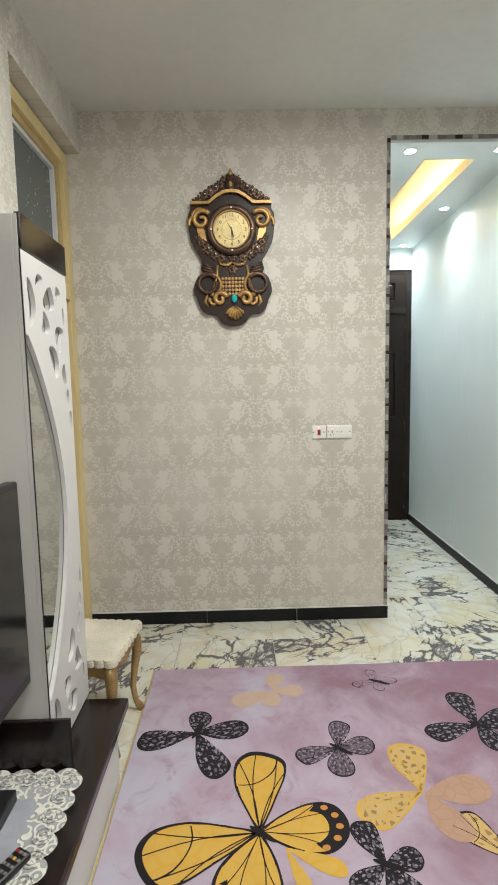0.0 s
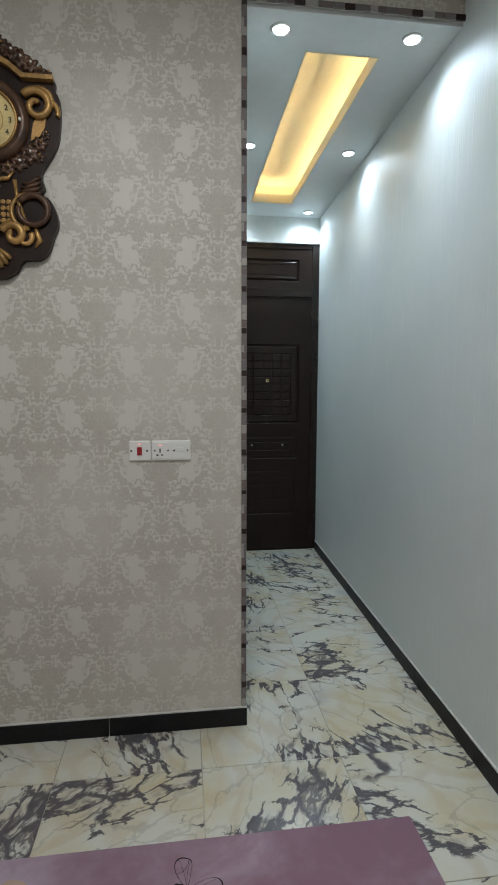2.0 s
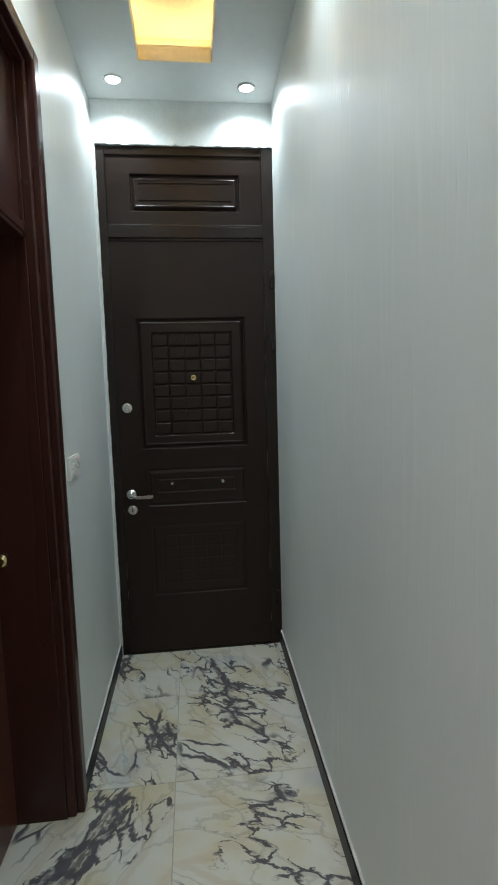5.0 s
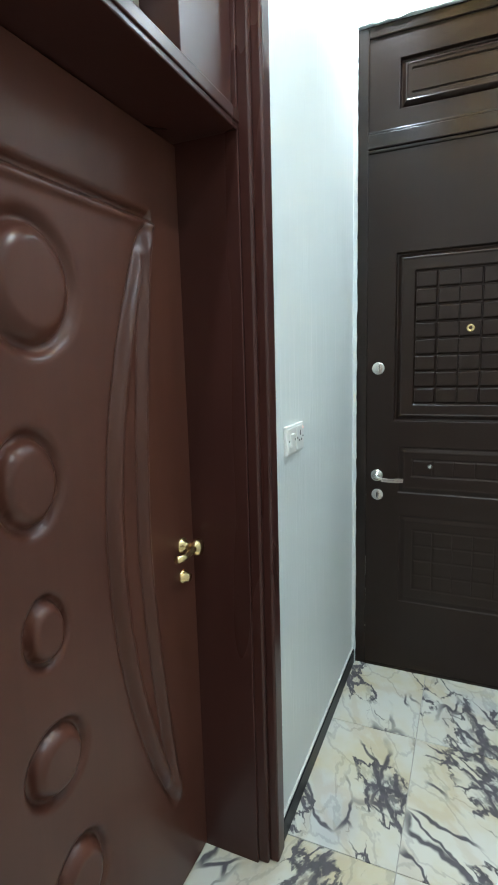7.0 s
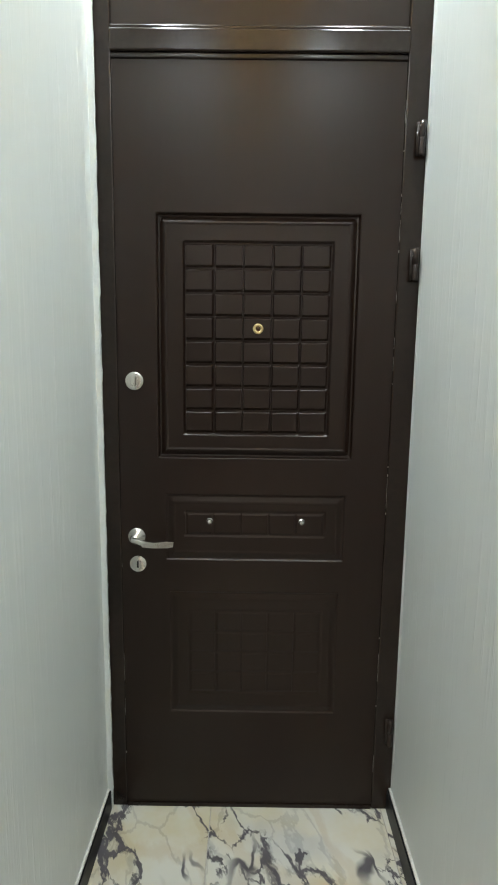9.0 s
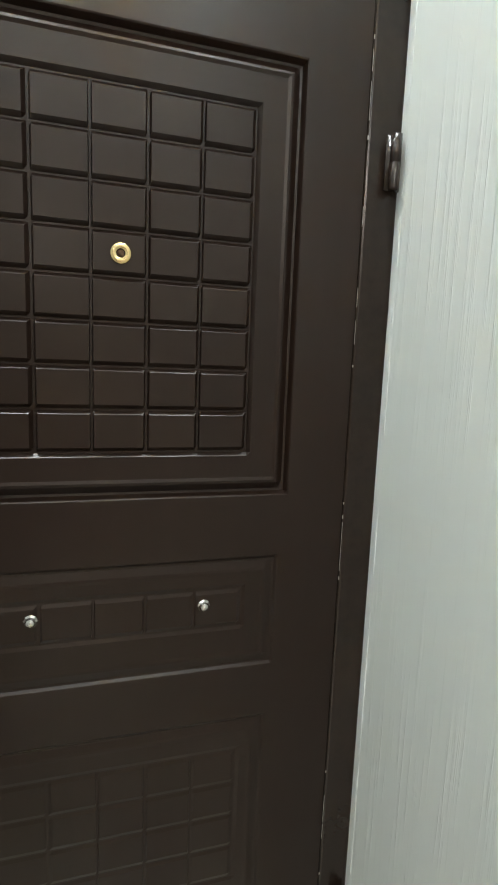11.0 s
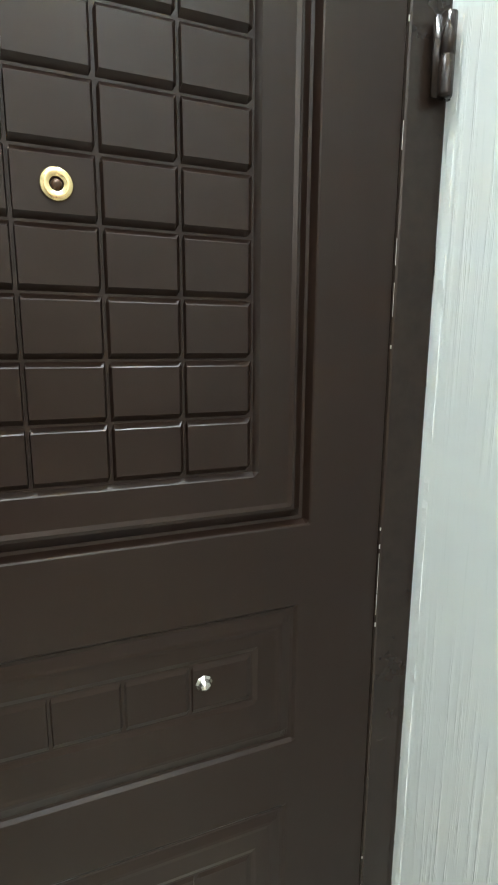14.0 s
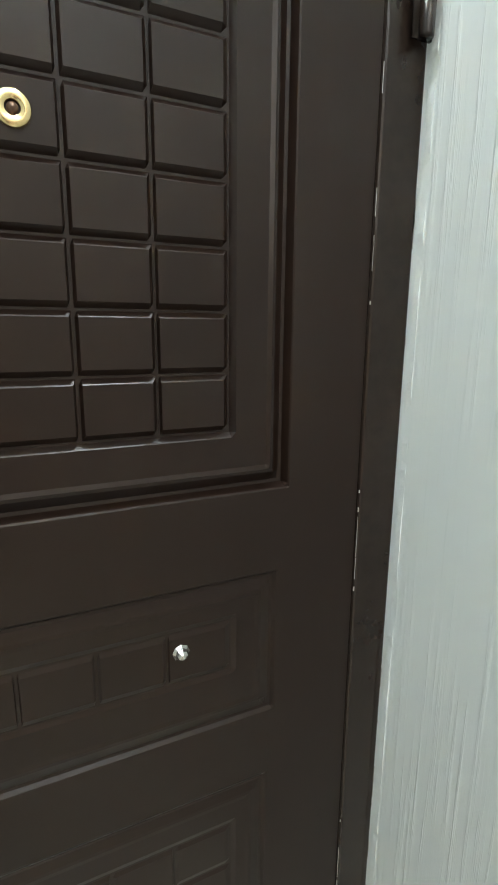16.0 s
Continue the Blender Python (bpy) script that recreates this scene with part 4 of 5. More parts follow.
for sx in (0.386, 0.436, 0.459, 0.510):
    part("screw", lathe(bmesh.new(), (sx, y - 0.002, 1.148), (0, -1, 0), [(0.0035, 0), (0.003, 0.001), (0, 0.0012)], 10), M["black"], t)
part("blank_cover", boxes((0.474, 0.497, y - 0.004, y - 0.001, 1.144, 1.158), bevel=0.001), M["plastic"], t)

t = thing("light_switch", (XC, 4.335, 1.094), "white hallway plate with a rocker switch and socket", "switch")
xf = XC + 0.010
part("plate", boxes((XC, xf, 4.262, 4.408, 1.094, 1.174), bevel=0.003), M["plastic"], t)
part("face", boxes((xf - 0.001, xf + 0.002, 4.268, 4.332, 1.101, 1.167), bevel=0.001), M["plastic"], t)
part("face", boxes((xf - 0.001, xf + 0.002, 4.338, 4.402, 1.101, 1.167), bevel=0.001), M["plastic"], t)
part("rocker", boxes((xf, xf + 0.006, 4.288, 4.312, 1.116, 1.152), bevel=0.002), M["plastic"], t)
for py, pz_, w, h in ((4.372, 1.146, 0.005, 0.014), (4.362, 1.126, 0.007, 0.005), (4.382, 1.126, 0.007, 0.005)):
    part("pin_hole", boxes((xf, xf + 0.0028, py - w / 2, py + w / 2, pz_ - h / 2, pz_ + h / 2)), M["black"], t)
for py in (4.276, 4.324, 4.346, 4.394):
    part("screw", lathe(bmesh.new(), (xf + 0.002, py, 1.134), (1, 0, 0), [(0.003, 0), (0.0025, 0.001), (0, 0.0012)], 10), M["black"], t)
part("pilot_lamp", boxes((xf + 0.001, xf + 0.003, 4.390, 4.395, 1.157, 1.161)), M["red_led"], t)
for hy, hz in ((2.405, 1.985), (2.395, 1.64)):
    x = xr(hy)
    t = thing("wall_hook", (x, hy, hz), "small black bracket screwed to the pale wall", "hook", "wall hooks")
    part("plate", boxes((x - 0.006, x + 0.002, hy - 0.03, hy + 0.012, hz - 0.022, hz + 0.022), bevel=0.002), M["black"], t)
    part("prong", tube(bmesh.new(), [(x - 0.004, hy, hz - 0.01), (x - 0.03, hy, hz - 0.014), (x - 0.042, hy, hz + 0.004)], [0.006, 0.005, 0.006], 8), M["black"], t, "", True)

# ---------------------------------------------------------------- ornate wall clock
CX, CT = -0.155, 2.618        # middle line and top
U = 0.000997                  # one unit of the ornament's drawing


def cp(u, v, d):
    """Place on the clock: u to the side, v down from the top, d proud of the wall."""
    return (CX + u * U, YF - d, CT - v * U)


clock = thing("wall_clock", (CX, YF, CT - 0.85), "ornate dark brown and gold baroque wall clock", "clock")
corner = [(0, 0), (12, 22), (40, 45), (60, 62), (100, 90), (150, 130), (190, 165), (224, 180), (224, 215), (238, 240), (240, 300), (230, 380), (205, 430), (170, 490), (178, 540), (160, 560), (192, 575), (215, 620), (220, 665), (205, 700), (185, 755), (150, 785), (100, 790), (70, 830), (35, 850), (0, 855)]


half = []
for i in range(len(corner) - 1):
    p0, p1, p2, p3 = (Vector(corner[min(max(i + j, 0), len(corner) - 1)]) for j in (-1, 0, 1, 2))
    for f in (0, 0.25, 0.5, 0.75):
        q = 0.5 * (2 * p1 + (p2 - p0) * f + (2 * p0 - 5 * p1 + 4 * p2 - p3) * f * f + (3 * p1 - p0 - 3 * p2 + p3) * f ** 3)
        half.append((max(q.x, 0.0), q.y))
half.append(corner[-1])


def silhouette():
    r = half
    return r + [(-u, v) for u, v in r[-2:0:-1]]


bm = prism(bmesh.new(), [(CX + u * U, CT - v * U) for u, v in silhouette()], "y", YF - 0.028, YF)
part("backboard", bm, M["clock_dark"], clock, "dark shaped backboard")
arch = [(-224, 178), (-224, 192), (-120, 192), (-80, 160), (-40, 138), (0, 132), (40, 138), (80, 160), (120, 192), (224, 192), (224, 178), (128, 178), (85, 145), (45, 122), (0, 116), (-45, 122), (-85, 145), (-128, 178)]
part("cornice", prism(bmesh.new(), [(CX + u * U, CT - v * U) for u, v in arch], "y", YF - 0.052, YF - 0.02), M["clock_gold"], clock, "gold arched cornice")
DV = 330
bm = lathe(bmesh.new(), cp(0, DV, 0.02), (0, -1, 0), [(0.140, 0), (0.138, 0.022), (0.128, 0.034), (0.112, 0.036), (0.101, 0.028), (0.099, 0.022)], 48)
bezel = part("bezel", bm, M["clock_bronze"], clock, "bronzed round bezel", True)
part("bezel_rim", lathe(bmesh.new(), cp(0, DV, 0.02), (0, -1, 0), [(0.104, 0.025), (0.103, 0.034), (0.097, 0.034), (0.096, 0.025)], 48), M["clock_gold"], bezel, "", True)
for k in range(4):
    a = k * math.pi / 2
    part("pearl", ball(bmesh.new(), cp(114 * math.sin(a), DV - 114 * math.cos(a), 0.058), 0.006), M["lens"], bezel, "", True)
dial = part("dial", lathe(bmesh.new(), cp(0, DV, 0.02), (0, -1, 0), [(0.097, 0.02), (0.097, 0.024), (0.0, 0.024)], 48), M["dial"], clock, "gilt dial with dark numerals")
for k in range(12):
    a = (k + 1) * math.pi / 6
    bm = lettering(str(k + 1), 0.026)
    bmesh.ops.transform(bm, matrix=pose(*cp(78 * math.sin(a), DV - 78 * math.cos(a), 0.0455), 90, 0, 0), verts=bm.verts)
    part("numeral", bm, M["ink"], dial)
part("dial_ring", lathe(bmesh.new(), cp(0, DV, 0.044), (0, -1, 0), [(0.056, 0), (0.056, 0.001), (0.053, 0.001), (0.053, 0)], 40), M["clock_gold"], dial)
for length, w, deg in ((0.048, 0.006, 165), (0.072, 0.004, 177), (0.05, 0.0015, 330)):
    a = radians(deg)
    s, c = math.sin(a), math.cos(a)
    pts = [(-w / 2, -0.012), (-w / 2, length * 0.6), (0, length), (w / 2, length * 0.6), (w / 2, -0.012)]
    bm = prism(bmesh.new(), [(CX + p * c + q * s, CT - DV * U - p * s + q * c) for p, q in pts], "y", YF - 0.0485, YF - 0.047)
    part("hand_pointer", bm, M["ink"], dial, "slim dark clock pointer")
part("dial_glass_pin", ball(bmesh.new(), cp(0, DV, 0.049), 0.004), M["clock_gold"], dial, "", True)


def scroll(cu, cv, r0, r1, start, turns, w, mirror, d=0.036, mat="clock_gold", lead=()):
    """A carved volute, wound from r0 to r1."""
    pts, rad = [], []
    n = 26
    for p in lead:
        pts.append(cp(p[0] * mirror, p[1], d)), rad.append(w * U)
    for i in range(n + 1):
        f = i / n
        a = start + turns * 2 * math.pi * f
        r = r0 + (r1 - r0) * f
        pts.append(cp((cu + r * math.cos(a)) * mirror, cv + r * math.sin(a), d + 0.006 * f))
        rad.append(w * 1.35 * U * (1 - 0.35 * f))
    part("volute", tube(bmesh.new(), pts, rad, 8), M[mat], clock, "gold carved scroll", True)


for s in (1, -1):
    scroll(165, 275, 55, 10, -2.5, 1.25, 11, s)
    scroll(178, 262, 50, 34, -2.2, 0.45, 8, s, 0.03)
    scroll(196, 290, 36, 40, -1.2, 0.25, 9, s, 0.03, lead=((150, 232), (185, 225)))
    scroll(140, 620, 52, 48, -2.6, 0.95, 10, s, 0.036, "clock_bronze")
    scroll(128, 625, 62, 58, 1.7, 0.6, 7, s, 0.034, "clock_gold", lead=((82, 520), (88, 580)))
    scroll(72, 705, 40, 9, -2.9, 1.15, 12, s)
    scroll(105, 715, 30, 16, -0.6, 0.4, 8, s, 0.034)
    for i in range(4):
        a = [(150 + i * 2, 515 + i * 16), (128 - i * 6, 530 + i * 12), (105 - i * 4, 528 + i * 16)]
        part("leaf_blade", tube(bmesh.new(), [cp(u * s, v, 0.032) for u, v in [(168, 505 + i * 16), *a]], [0.004, 0.008, 0.007, 0.003], 8), M["clock_bronze"], clock, "", True)
    part("wing_inlay", prism(bmesh.new(), [(CX + u * s * U, CT - v * U) for u, v in ((140, 388), (150, 330), (165, 305), (196, 298), (190, 340), (170, 372))], "y", YF - 0.034, YF - 0.026), M["clock_gold"], clock, "gold woven inlay")
    part("acanthus", tube(bmesh.new(), [cp(u * s, v, 0.032) for u, v in ((140, 745), (158, 720), (150, 695), (142, 672))], [0.003, 0.010, 0.008, 0.002], 8), M["clock_gold"], clock, "", True)
    part("garland_bow", tube(bmesh.new(), [cp(u * s, v, 0.036) for u, v in ((0, 505), (30, 520), (62, 515), (78, 495))], [0.007, 0.009, 0.007, 0.003], 8), M["clock_gold"], clock, "", True)


def rosette(u, v, r, d=0.036, mat="clock_bronze"):
    bm = bmesh.new()
    seg = 30
    rings = []
    for f, h in ((1.0, 0.0), (0.92, 0.55), (0.6, 0.8), (0.36, 0.45), (0.26, 0.9), (0.12, 1.15), (0.001, 1.2)):
        ring = []
        for k in range(seg):
            a = 2 * math.pi * k / seg
            w = 1 + 0.24 * math.cos(6 * a + u) * (f > 0.4)
            ring.append(bm.verts.new(cp(u + r * f * w * math.cos(a), v + r * f * w * math.sin(a), d - 0.008 + h * r * 0.45 * U)))
        rings.append(ring)
    for p, q in zip(rings, rings[1:]):
        for k in range(seg):
            bm.faces.new((p[k], p[(k + 1) % seg], q[(k + 1) % seg], q[k]))
    part("rosette", bm, M[mat], clock, "bronzed carved flower", True)


for s in (1, -1):
    for u, v, r in ((55, 85, 24), (85, 105, 26), (115, 125, 30), (148, 142, 26), (178, 160, 20), (205, 168, 14), (38, 55, 18), (170, 395, 24), (135, 430, 32), (98, 462, 28), (60, 480, 24), (165, 440, 18), (190, 365, 16)):
        rosette(u * s, v, r)
        part("pearl", ball(bmesh.new(), cp(u * s + 6, v - 4, 0.046), 0.0042), M["lens"] if r > 25 else M["clock_gold"], clock, "", True)
rosette(0, 475, 26), rosette(0, 540, 30, 0.03), rosette(0, 48, 20)
part("medallion", ball(bmesh.new(), cp(0, 88, 0.034), 0.036, (0.8, 0.45, 1.1), 14), M["clock_bronze"], clock, "", True)
part("medallion_stone", ball(bmesh.new(), cp(0, 90, 0.050), 0.013, (0.7, 0.5, 1.2), 12), M["clock_gold"], clock, "gold oval stone", True)
part("finial", tube(bmesh.new(), [cp(0, 40, 0.03), cp(0, 18, 0.032), cp(0, -2, 0.03)], [0.016, 0.010, 0.002], 8), M["clock_gold"], clock, "", True)
bm = bmesh.new()
for i in range(7):
    for j in range(5):
        if abs(i - 3) * 18 + 0 <= 62 - abs(j - 2) * 4:
            lathe(bm, cp((i - 3) * 19, 592 + j * 21, 0.028), (0, -1, 0), [(0.0095, 0), (0.008, 0.004), (0.005, 0.003), (0.0, 0.005)], 8)
tagged(part("lattice_panel", bm, M["clock_gold"], clock, "gold quilted panel", True), kind="stuff")
part("gem", ball(bmesh.new(), cp(8, 705, 0.044), 0.019, (0.85, 0.5, 1.15), 14), M["gem"], clock, "oval turquoise stone", True)
for k in range(-3, 4):
    a = k * 0.33
    part("shell_rib", tube(bmesh.new(), [cp(8 + 60 * math.sin(a) * f, 742 + 80 * math.cos(a) * f, 0.033 + 0.006 * math.sin(f * 3)) for f in (0.1, 0.45, 0.85, 1.0)], [0.004, 0.008, 0.011, 0.005], 8), M["clock_gold"], clock, "gold shell rib", True)

# ---------------------------------------------------------------- fretwork cabinet, bench, television
KX, KY0, KY1, KZ = -0.715, 1.322, 1.684, 1.895
cab = thing("display_cabinet", (KX, KY0, TZ), "tall white lacquered cabinet with fretwork mirror door", "cabinet")
part("side_panel", boxes((XL + 0.002, KX - 0.016, KY0, KY0 + 0.018, TZ + 0.001, KZ), bevel=0.002), M["white"], cab)
part("side_panel", boxes((XL + 0.002, KX - 0.016, KY1 - 0.018, KY1, TZ + 0.001, KZ), bevel=0.002), M["white"], cab)
part("back_panel", boxes((XL + 0.002, XL + 0.010, KY0 + 0.018, KY1 - 0.018, TZ + 0.001, KZ)), M["white"], cab)
part("top_panel", boxes((XL + 0.010, KX - 0.016, KY0 + 0.018, KY1 - 0.018, KZ - 0.02, KZ - 0.002)), M["white"], cab)
part("cornice", boxes((KX - 0.014, KX + 0.004, KY0 + 0.004, KY1 + 0.002, 1.806, KZ + 0.006), bevel=0.003), M["bench"], cab, "dark glossy cornice strip")
part("plinth", boxes((XL + 0.002, -0.655, KY0 - 0.016, KY0 - 0.001, TZ + 0.001, 0.452), bevel=0.003), M["bench"], cab, "black glossy plinth board")
MZ0, MZ1, MZC = 0.50, 1.575, 1.04
n = 28
arc = [(KY0 + 0.018 + 0.232 * math.sin(math.pi * i / n) ** 0.85, MZ0 + (MZ1 - MZ0) * i / n) for i in range(n + 1)]
outline = [(KY0 + 0.003, TZ + 0.004), (KY1, TZ + 0.004), (KY1, 1.803), (KY0 + 0.003, 1.803), (KY0 + 0.003, MZ1)] + arc[::-1] + [(KY0 + 0.003, MZ0)]


def drop(cy, cz, ry, rz, tilt=0.0, tail=0.0, n=16):
    out = []
    for k in range(n):
        a = 2 * math.pi * k / n
        y, z = math.cos(a) * ry * (1 - tail * math.sin(a)), math.sin(a) * rz
        out.append((cy + y * math.cos(tilt) - z * math.sin(tilt), cz + y * math.sin(tilt) + z * math.cos(tilt)))
    return out


def bean(cy, cz, ry, rz, tilt=0.0, bend=0.5, n=18):
    """A kidney-shaped cut-out, hollowed on one side."""
    out = []
    for k in range(n):
        a = 2 * math.pi * k / n
        y, z = math.cos(a) * ry, math.sin(a) * rz
        y += bend * ry * (z / rz) ** 2 - bend * ry * 0.5
        out.append((cy + y * math.cos(tilt) - z * math.sin(tilt), cz + y * math.sin(tilt) + z * math.cos(tilt)))
    return out


K = KY0
upper = [bean(K + 0.052, 1.668, 0.024, 0.066, 0.05, -0.7), drop(K + 0.117, 1.744, 0.030, 0.015, 0.5, 0.5), bean(K + 0.200, 1.700, 0.046, 0.034, 0.4, 0.5), drop(K + 0.274, 1.735, 0.020, 0.020, 0.5, 0.7),
         bean(K + 0.150, 1.622, 0.034, 0.040, -0.3, -0.8), drop(K + 0.318, 1.662, 0.010, 0.030), bean(K + 0.272, 1.588, 0.030, 0.042, -0.5, 0.8), bean(K + 0.212, 1.512, 0.028, 0.052, 0.5, -0.6),
         bean(K + 0.300, 1.472, 0.018, 0.034, 0.2, 0.6), drop(K + 0.322, 1.398, 0.013, 0.026), drop(K + 0.338, 1.318, 0.010, 0.032, 0, -0.8)]
holes = upper + [[(a, 2 * MZC - b) for a, b in reversed(h)] for h in upper if all(2 * MZC - b > TZ + 0.03 for a, b in h)]


def clear_of(loop, others, gap):
    return all(math.hypot(a - c, b - d) > gap for a, b in loop for o in others for c, d in o)


def shrunk(loop, k):
    my, mz = sum(p[0] for p in loop) / len(loop), sum(p[1] for p in loop) / len(loop)
    return [(my + (a - my) * k, mz + (b - mz) * k) for a, b in loop]


dense = []
for (a, b), (c, d) in zip(outline, outline[1:] + outline[:1]):
    q = max(1, int(math.hypot(c - a, d - b) / 0.008))
    dense += [(a + (c - a) * i / q, b + (d - b) * i / q) for i in range(q)]
kept = []
for loop in holes:
    for k in (1.05, 0.95, 0.85, 0.75, 0.65):
        if clear_of(shrunk(loop, k), [dense, *kept], 0.009):
            kept.append(shrunk(loop, k))
            break
bm = sheet_with_holes(outline, kept, 0.014)
bmesh.ops.transform(bm, matrix=Matrix(((0, 0, 1, KX - 0.007), (1, 0, 0, 0), (0, 1, 0, 0), (0, 0, 0, 1))), verts=bm.verts)
cdoor = part("door", bm, M["white"], cab, "white fretwork door with scroll cut-outs")
part("mirror_pane", boxes((KX - 0.0195, KX - 0.0150, KY0 + 0.006, KY1 - 0.004, TZ + 0.01, 1.80)), M["mirror"], cdoor, "tall mirror behind the fretwork")
part("edge_strip", boxes((KX - 0.004, KX - 0.001, KY0, KY0 + 0.0025, TZ + 0.004, 1.803)), M["black"], cdoor, "dark gap line")
part("front_lipping", boxes((KX - 0.0155, KX - 0.0045, KY0 + 0.0002, KY0 + 0.0025, TZ + 0.004, KZ), bevel=0.0005), M["white"], cab)

bench = thing("media_bench", (-0.78, 0.4, 0), "low dark glossy media bench along the wall", "bench")
part("top", boxes((XL + 0.001, -0.562, -0.9, 1.655, TZ - 0.035, TZ), bevel=0.006), M["bench"], bench, "dark glossy top")
part("body", boxes((XL + 0.001, -0.60, -0.86, 1.62, 0.0, TZ - 0.035)), M["bench_white"], bench, "pale laminate body")
tv = thing("television", (-0.75, 0.75, TZ), "flat black television standing on the bench", "television")
TX = -0.738
part("bezel", boxes((TX - 0.035, TX, 0.16, 1.262, 0.602, 1.178), bevel=0.006), M["black"], tv)
part("screen", boxes((TX - 0.002, TX + 0.001, 0.175, 1.247, 0.635, 1.163)), M["screen"], tv, "dark glossy screen")
part("neck", boxes((TX - 0.05, TX - 0.02, 0.62, 0.80, TZ + 0.012, 0.62), bevel=0.004), M["black"], tv)
part("foot", boxes((TX - 0.13, TX + 0.03, 0.45, 0.97, TZ + 0.001, TZ + 0.014), bevel=0.004), M["black"], tv)
shelf = thing("wall_shelf", (XL, 0.8, 1.79), "black floating shelf above the television", "shelf")
part("board", boxes((XL + 0.001, -0.742, 0.2, 1.25, 1.79, 1.852), bevel=0.003), M["black"], shelf)

# scalloped lace doily
doily = thing("lace_doily", (-0.78, 1.1, TZ), "ivory scalloped lace doily with grey net centre", "doily")
DX0, DX1, DYA, DYB = -0.955, -0.630, 0.60, 1.282


def scalloped(x0, x1, y0, y1, n, m, amp):
    pts = []
    for (ax, ay), (bx, by), k in (((x0, y0), (x1, y0), n), ((x1, y0), (x1, y1), m), ((x1, y1), (x0, y1), n), ((x0, y1), (x0, y0), m)):
        dx, dy = bx - ax, by - ay
        ln = math.hypot(dx, dy)
        for i in range(k * 8):
            f = i / (k * 8)
            w = abs(math.sin(math.pi * f * k)) ** 0.7 * amp
            pts.append((ax + dx * f + dy / ln * w, ay + dy * f - dx / ln * w))
    return pts


part("lace_border", prism(bmesh.new(), scalloped(DX0, DX1, DYA, DYB, 5, 10, 0.022), "z", TZ + 0.0015, TZ + 0.0035), M["lace"], doily, "ivory corded lace border")
part("net_centre", prism(bmesh.new(), scalloped(DX0 + 0.09, DX1 - 0.085, DYA + 0.09, DYB - 0.10, 4, 8, 0.012), "z", TZ + 0.0035, TZ + 0.0042), M["doily_net"], doily, "grey net")
bm = bmesh.new()
r = random.Random(11)
for i, (a, b) in enumerate(scalloped(DX0 + 0.02, DX1 - 0.022, DYA + 0.02, DYB - 0.022, 5, 10, 0.016)[::8]):
    c = (a, b, TZ + 0.005)
    for q in range(2):
        rr = 0.024 - q * 0.011
        tube(bm, [(c[0] + rr * math.cos(k * math.pi / 6), c[1] + rr * math.sin(k * math.pi / 6), c[2]) for k in range(12)], 0.0026, 6)
    for q in range(5):
        ball(bm, (c[0] + r.uniform(-0.012, 0.012), c[1] + r.uniform(-0.012, 0.012), c[2]), 0.004, (1, 1, 0.6), 6)
tagged(part("cord_loops", bm, M["lace"], doily, "raised corded loops", True), kind="stuff")
rem = thing("remote_control", (-0.69, 0.98, TZ), "black remote control with small buttons on the doily", "remote")
bm = box(bmesh.new(), -0.022, 0.022, -0.085, 0.085, 0.0, 0.018, 0.006)
turn = Matrix.Translation((-0.712, 0.940, TZ + 0.0055)) @ Matrix.Rotation(radians(-28), 4, "Z")
bmesh.ops.transform(bm, matrix=turn, verts=bm.verts)
body = part("body", bm, M["black"], rem)
for i in range(8):
    for j in range(3):
        bm = box(bmesh.new(), -0.017 + j * 0.0125, -0.008 + j * 0.0125, 0.068 - i * 0.018, 0.076 - i * 0.018, 0.018, 0.0205, 0.001)
        bmesh.ops.transform(bm, matrix=turn, verts=bm.verts)
        part("button", bm, M["yellow_ink"] if (i, j) == (1, 1) else M["red"] if (i, j) in ((0, 0), (4, 2)) else M["stone_a"], rem)
bx = thing("set_top_box", (-0.85, 1.08, TZ), "flat black receiver box on the doily", "receiver")
part("case", boxes((-0.945, -0.765, 1.02, 1.185, TZ + 0.0045, TZ + 0.040), bevel=0.004), M["black"], bx)

# ---------------------------------------------------------------- gilded stool
ST = 0.398
stool = thing("side_stool", (-0.592, 2.055, 0), "small gilded stool with ivory scalloped cloth top", "stool")
SX0, SX1, SY0, SY1 = -0.965, -0.592, 1.725, 2.055
part("seat_cloth", prism(bmesh.new(), scalloped(SX0, SX1, SY0, SY1, 10, 9, 0.010), "z", ST - 0.001, ST + 0.006), M["brocade"], stool, "ivory brocade cloth with scalloped edge")
bm = prism(bmesh.new(), scalloped(SX0 - 0.004, SX1 + 0.004, SY0 - 0.004, SY1 + 0.004, 10, 9, 0.008), "z", ST - 0.022, ST - 0.001)
part("cloth_fringe", bm, M["brocade"], stool, "hanging scalloped fringe")
part("seat_board", boxes((SX0 + 0.005, SX1 - 0.005, SY0 + 0.005, SY1 - 0.005, ST - 0.03, ST - 0.022)), M["gilt"], stool)
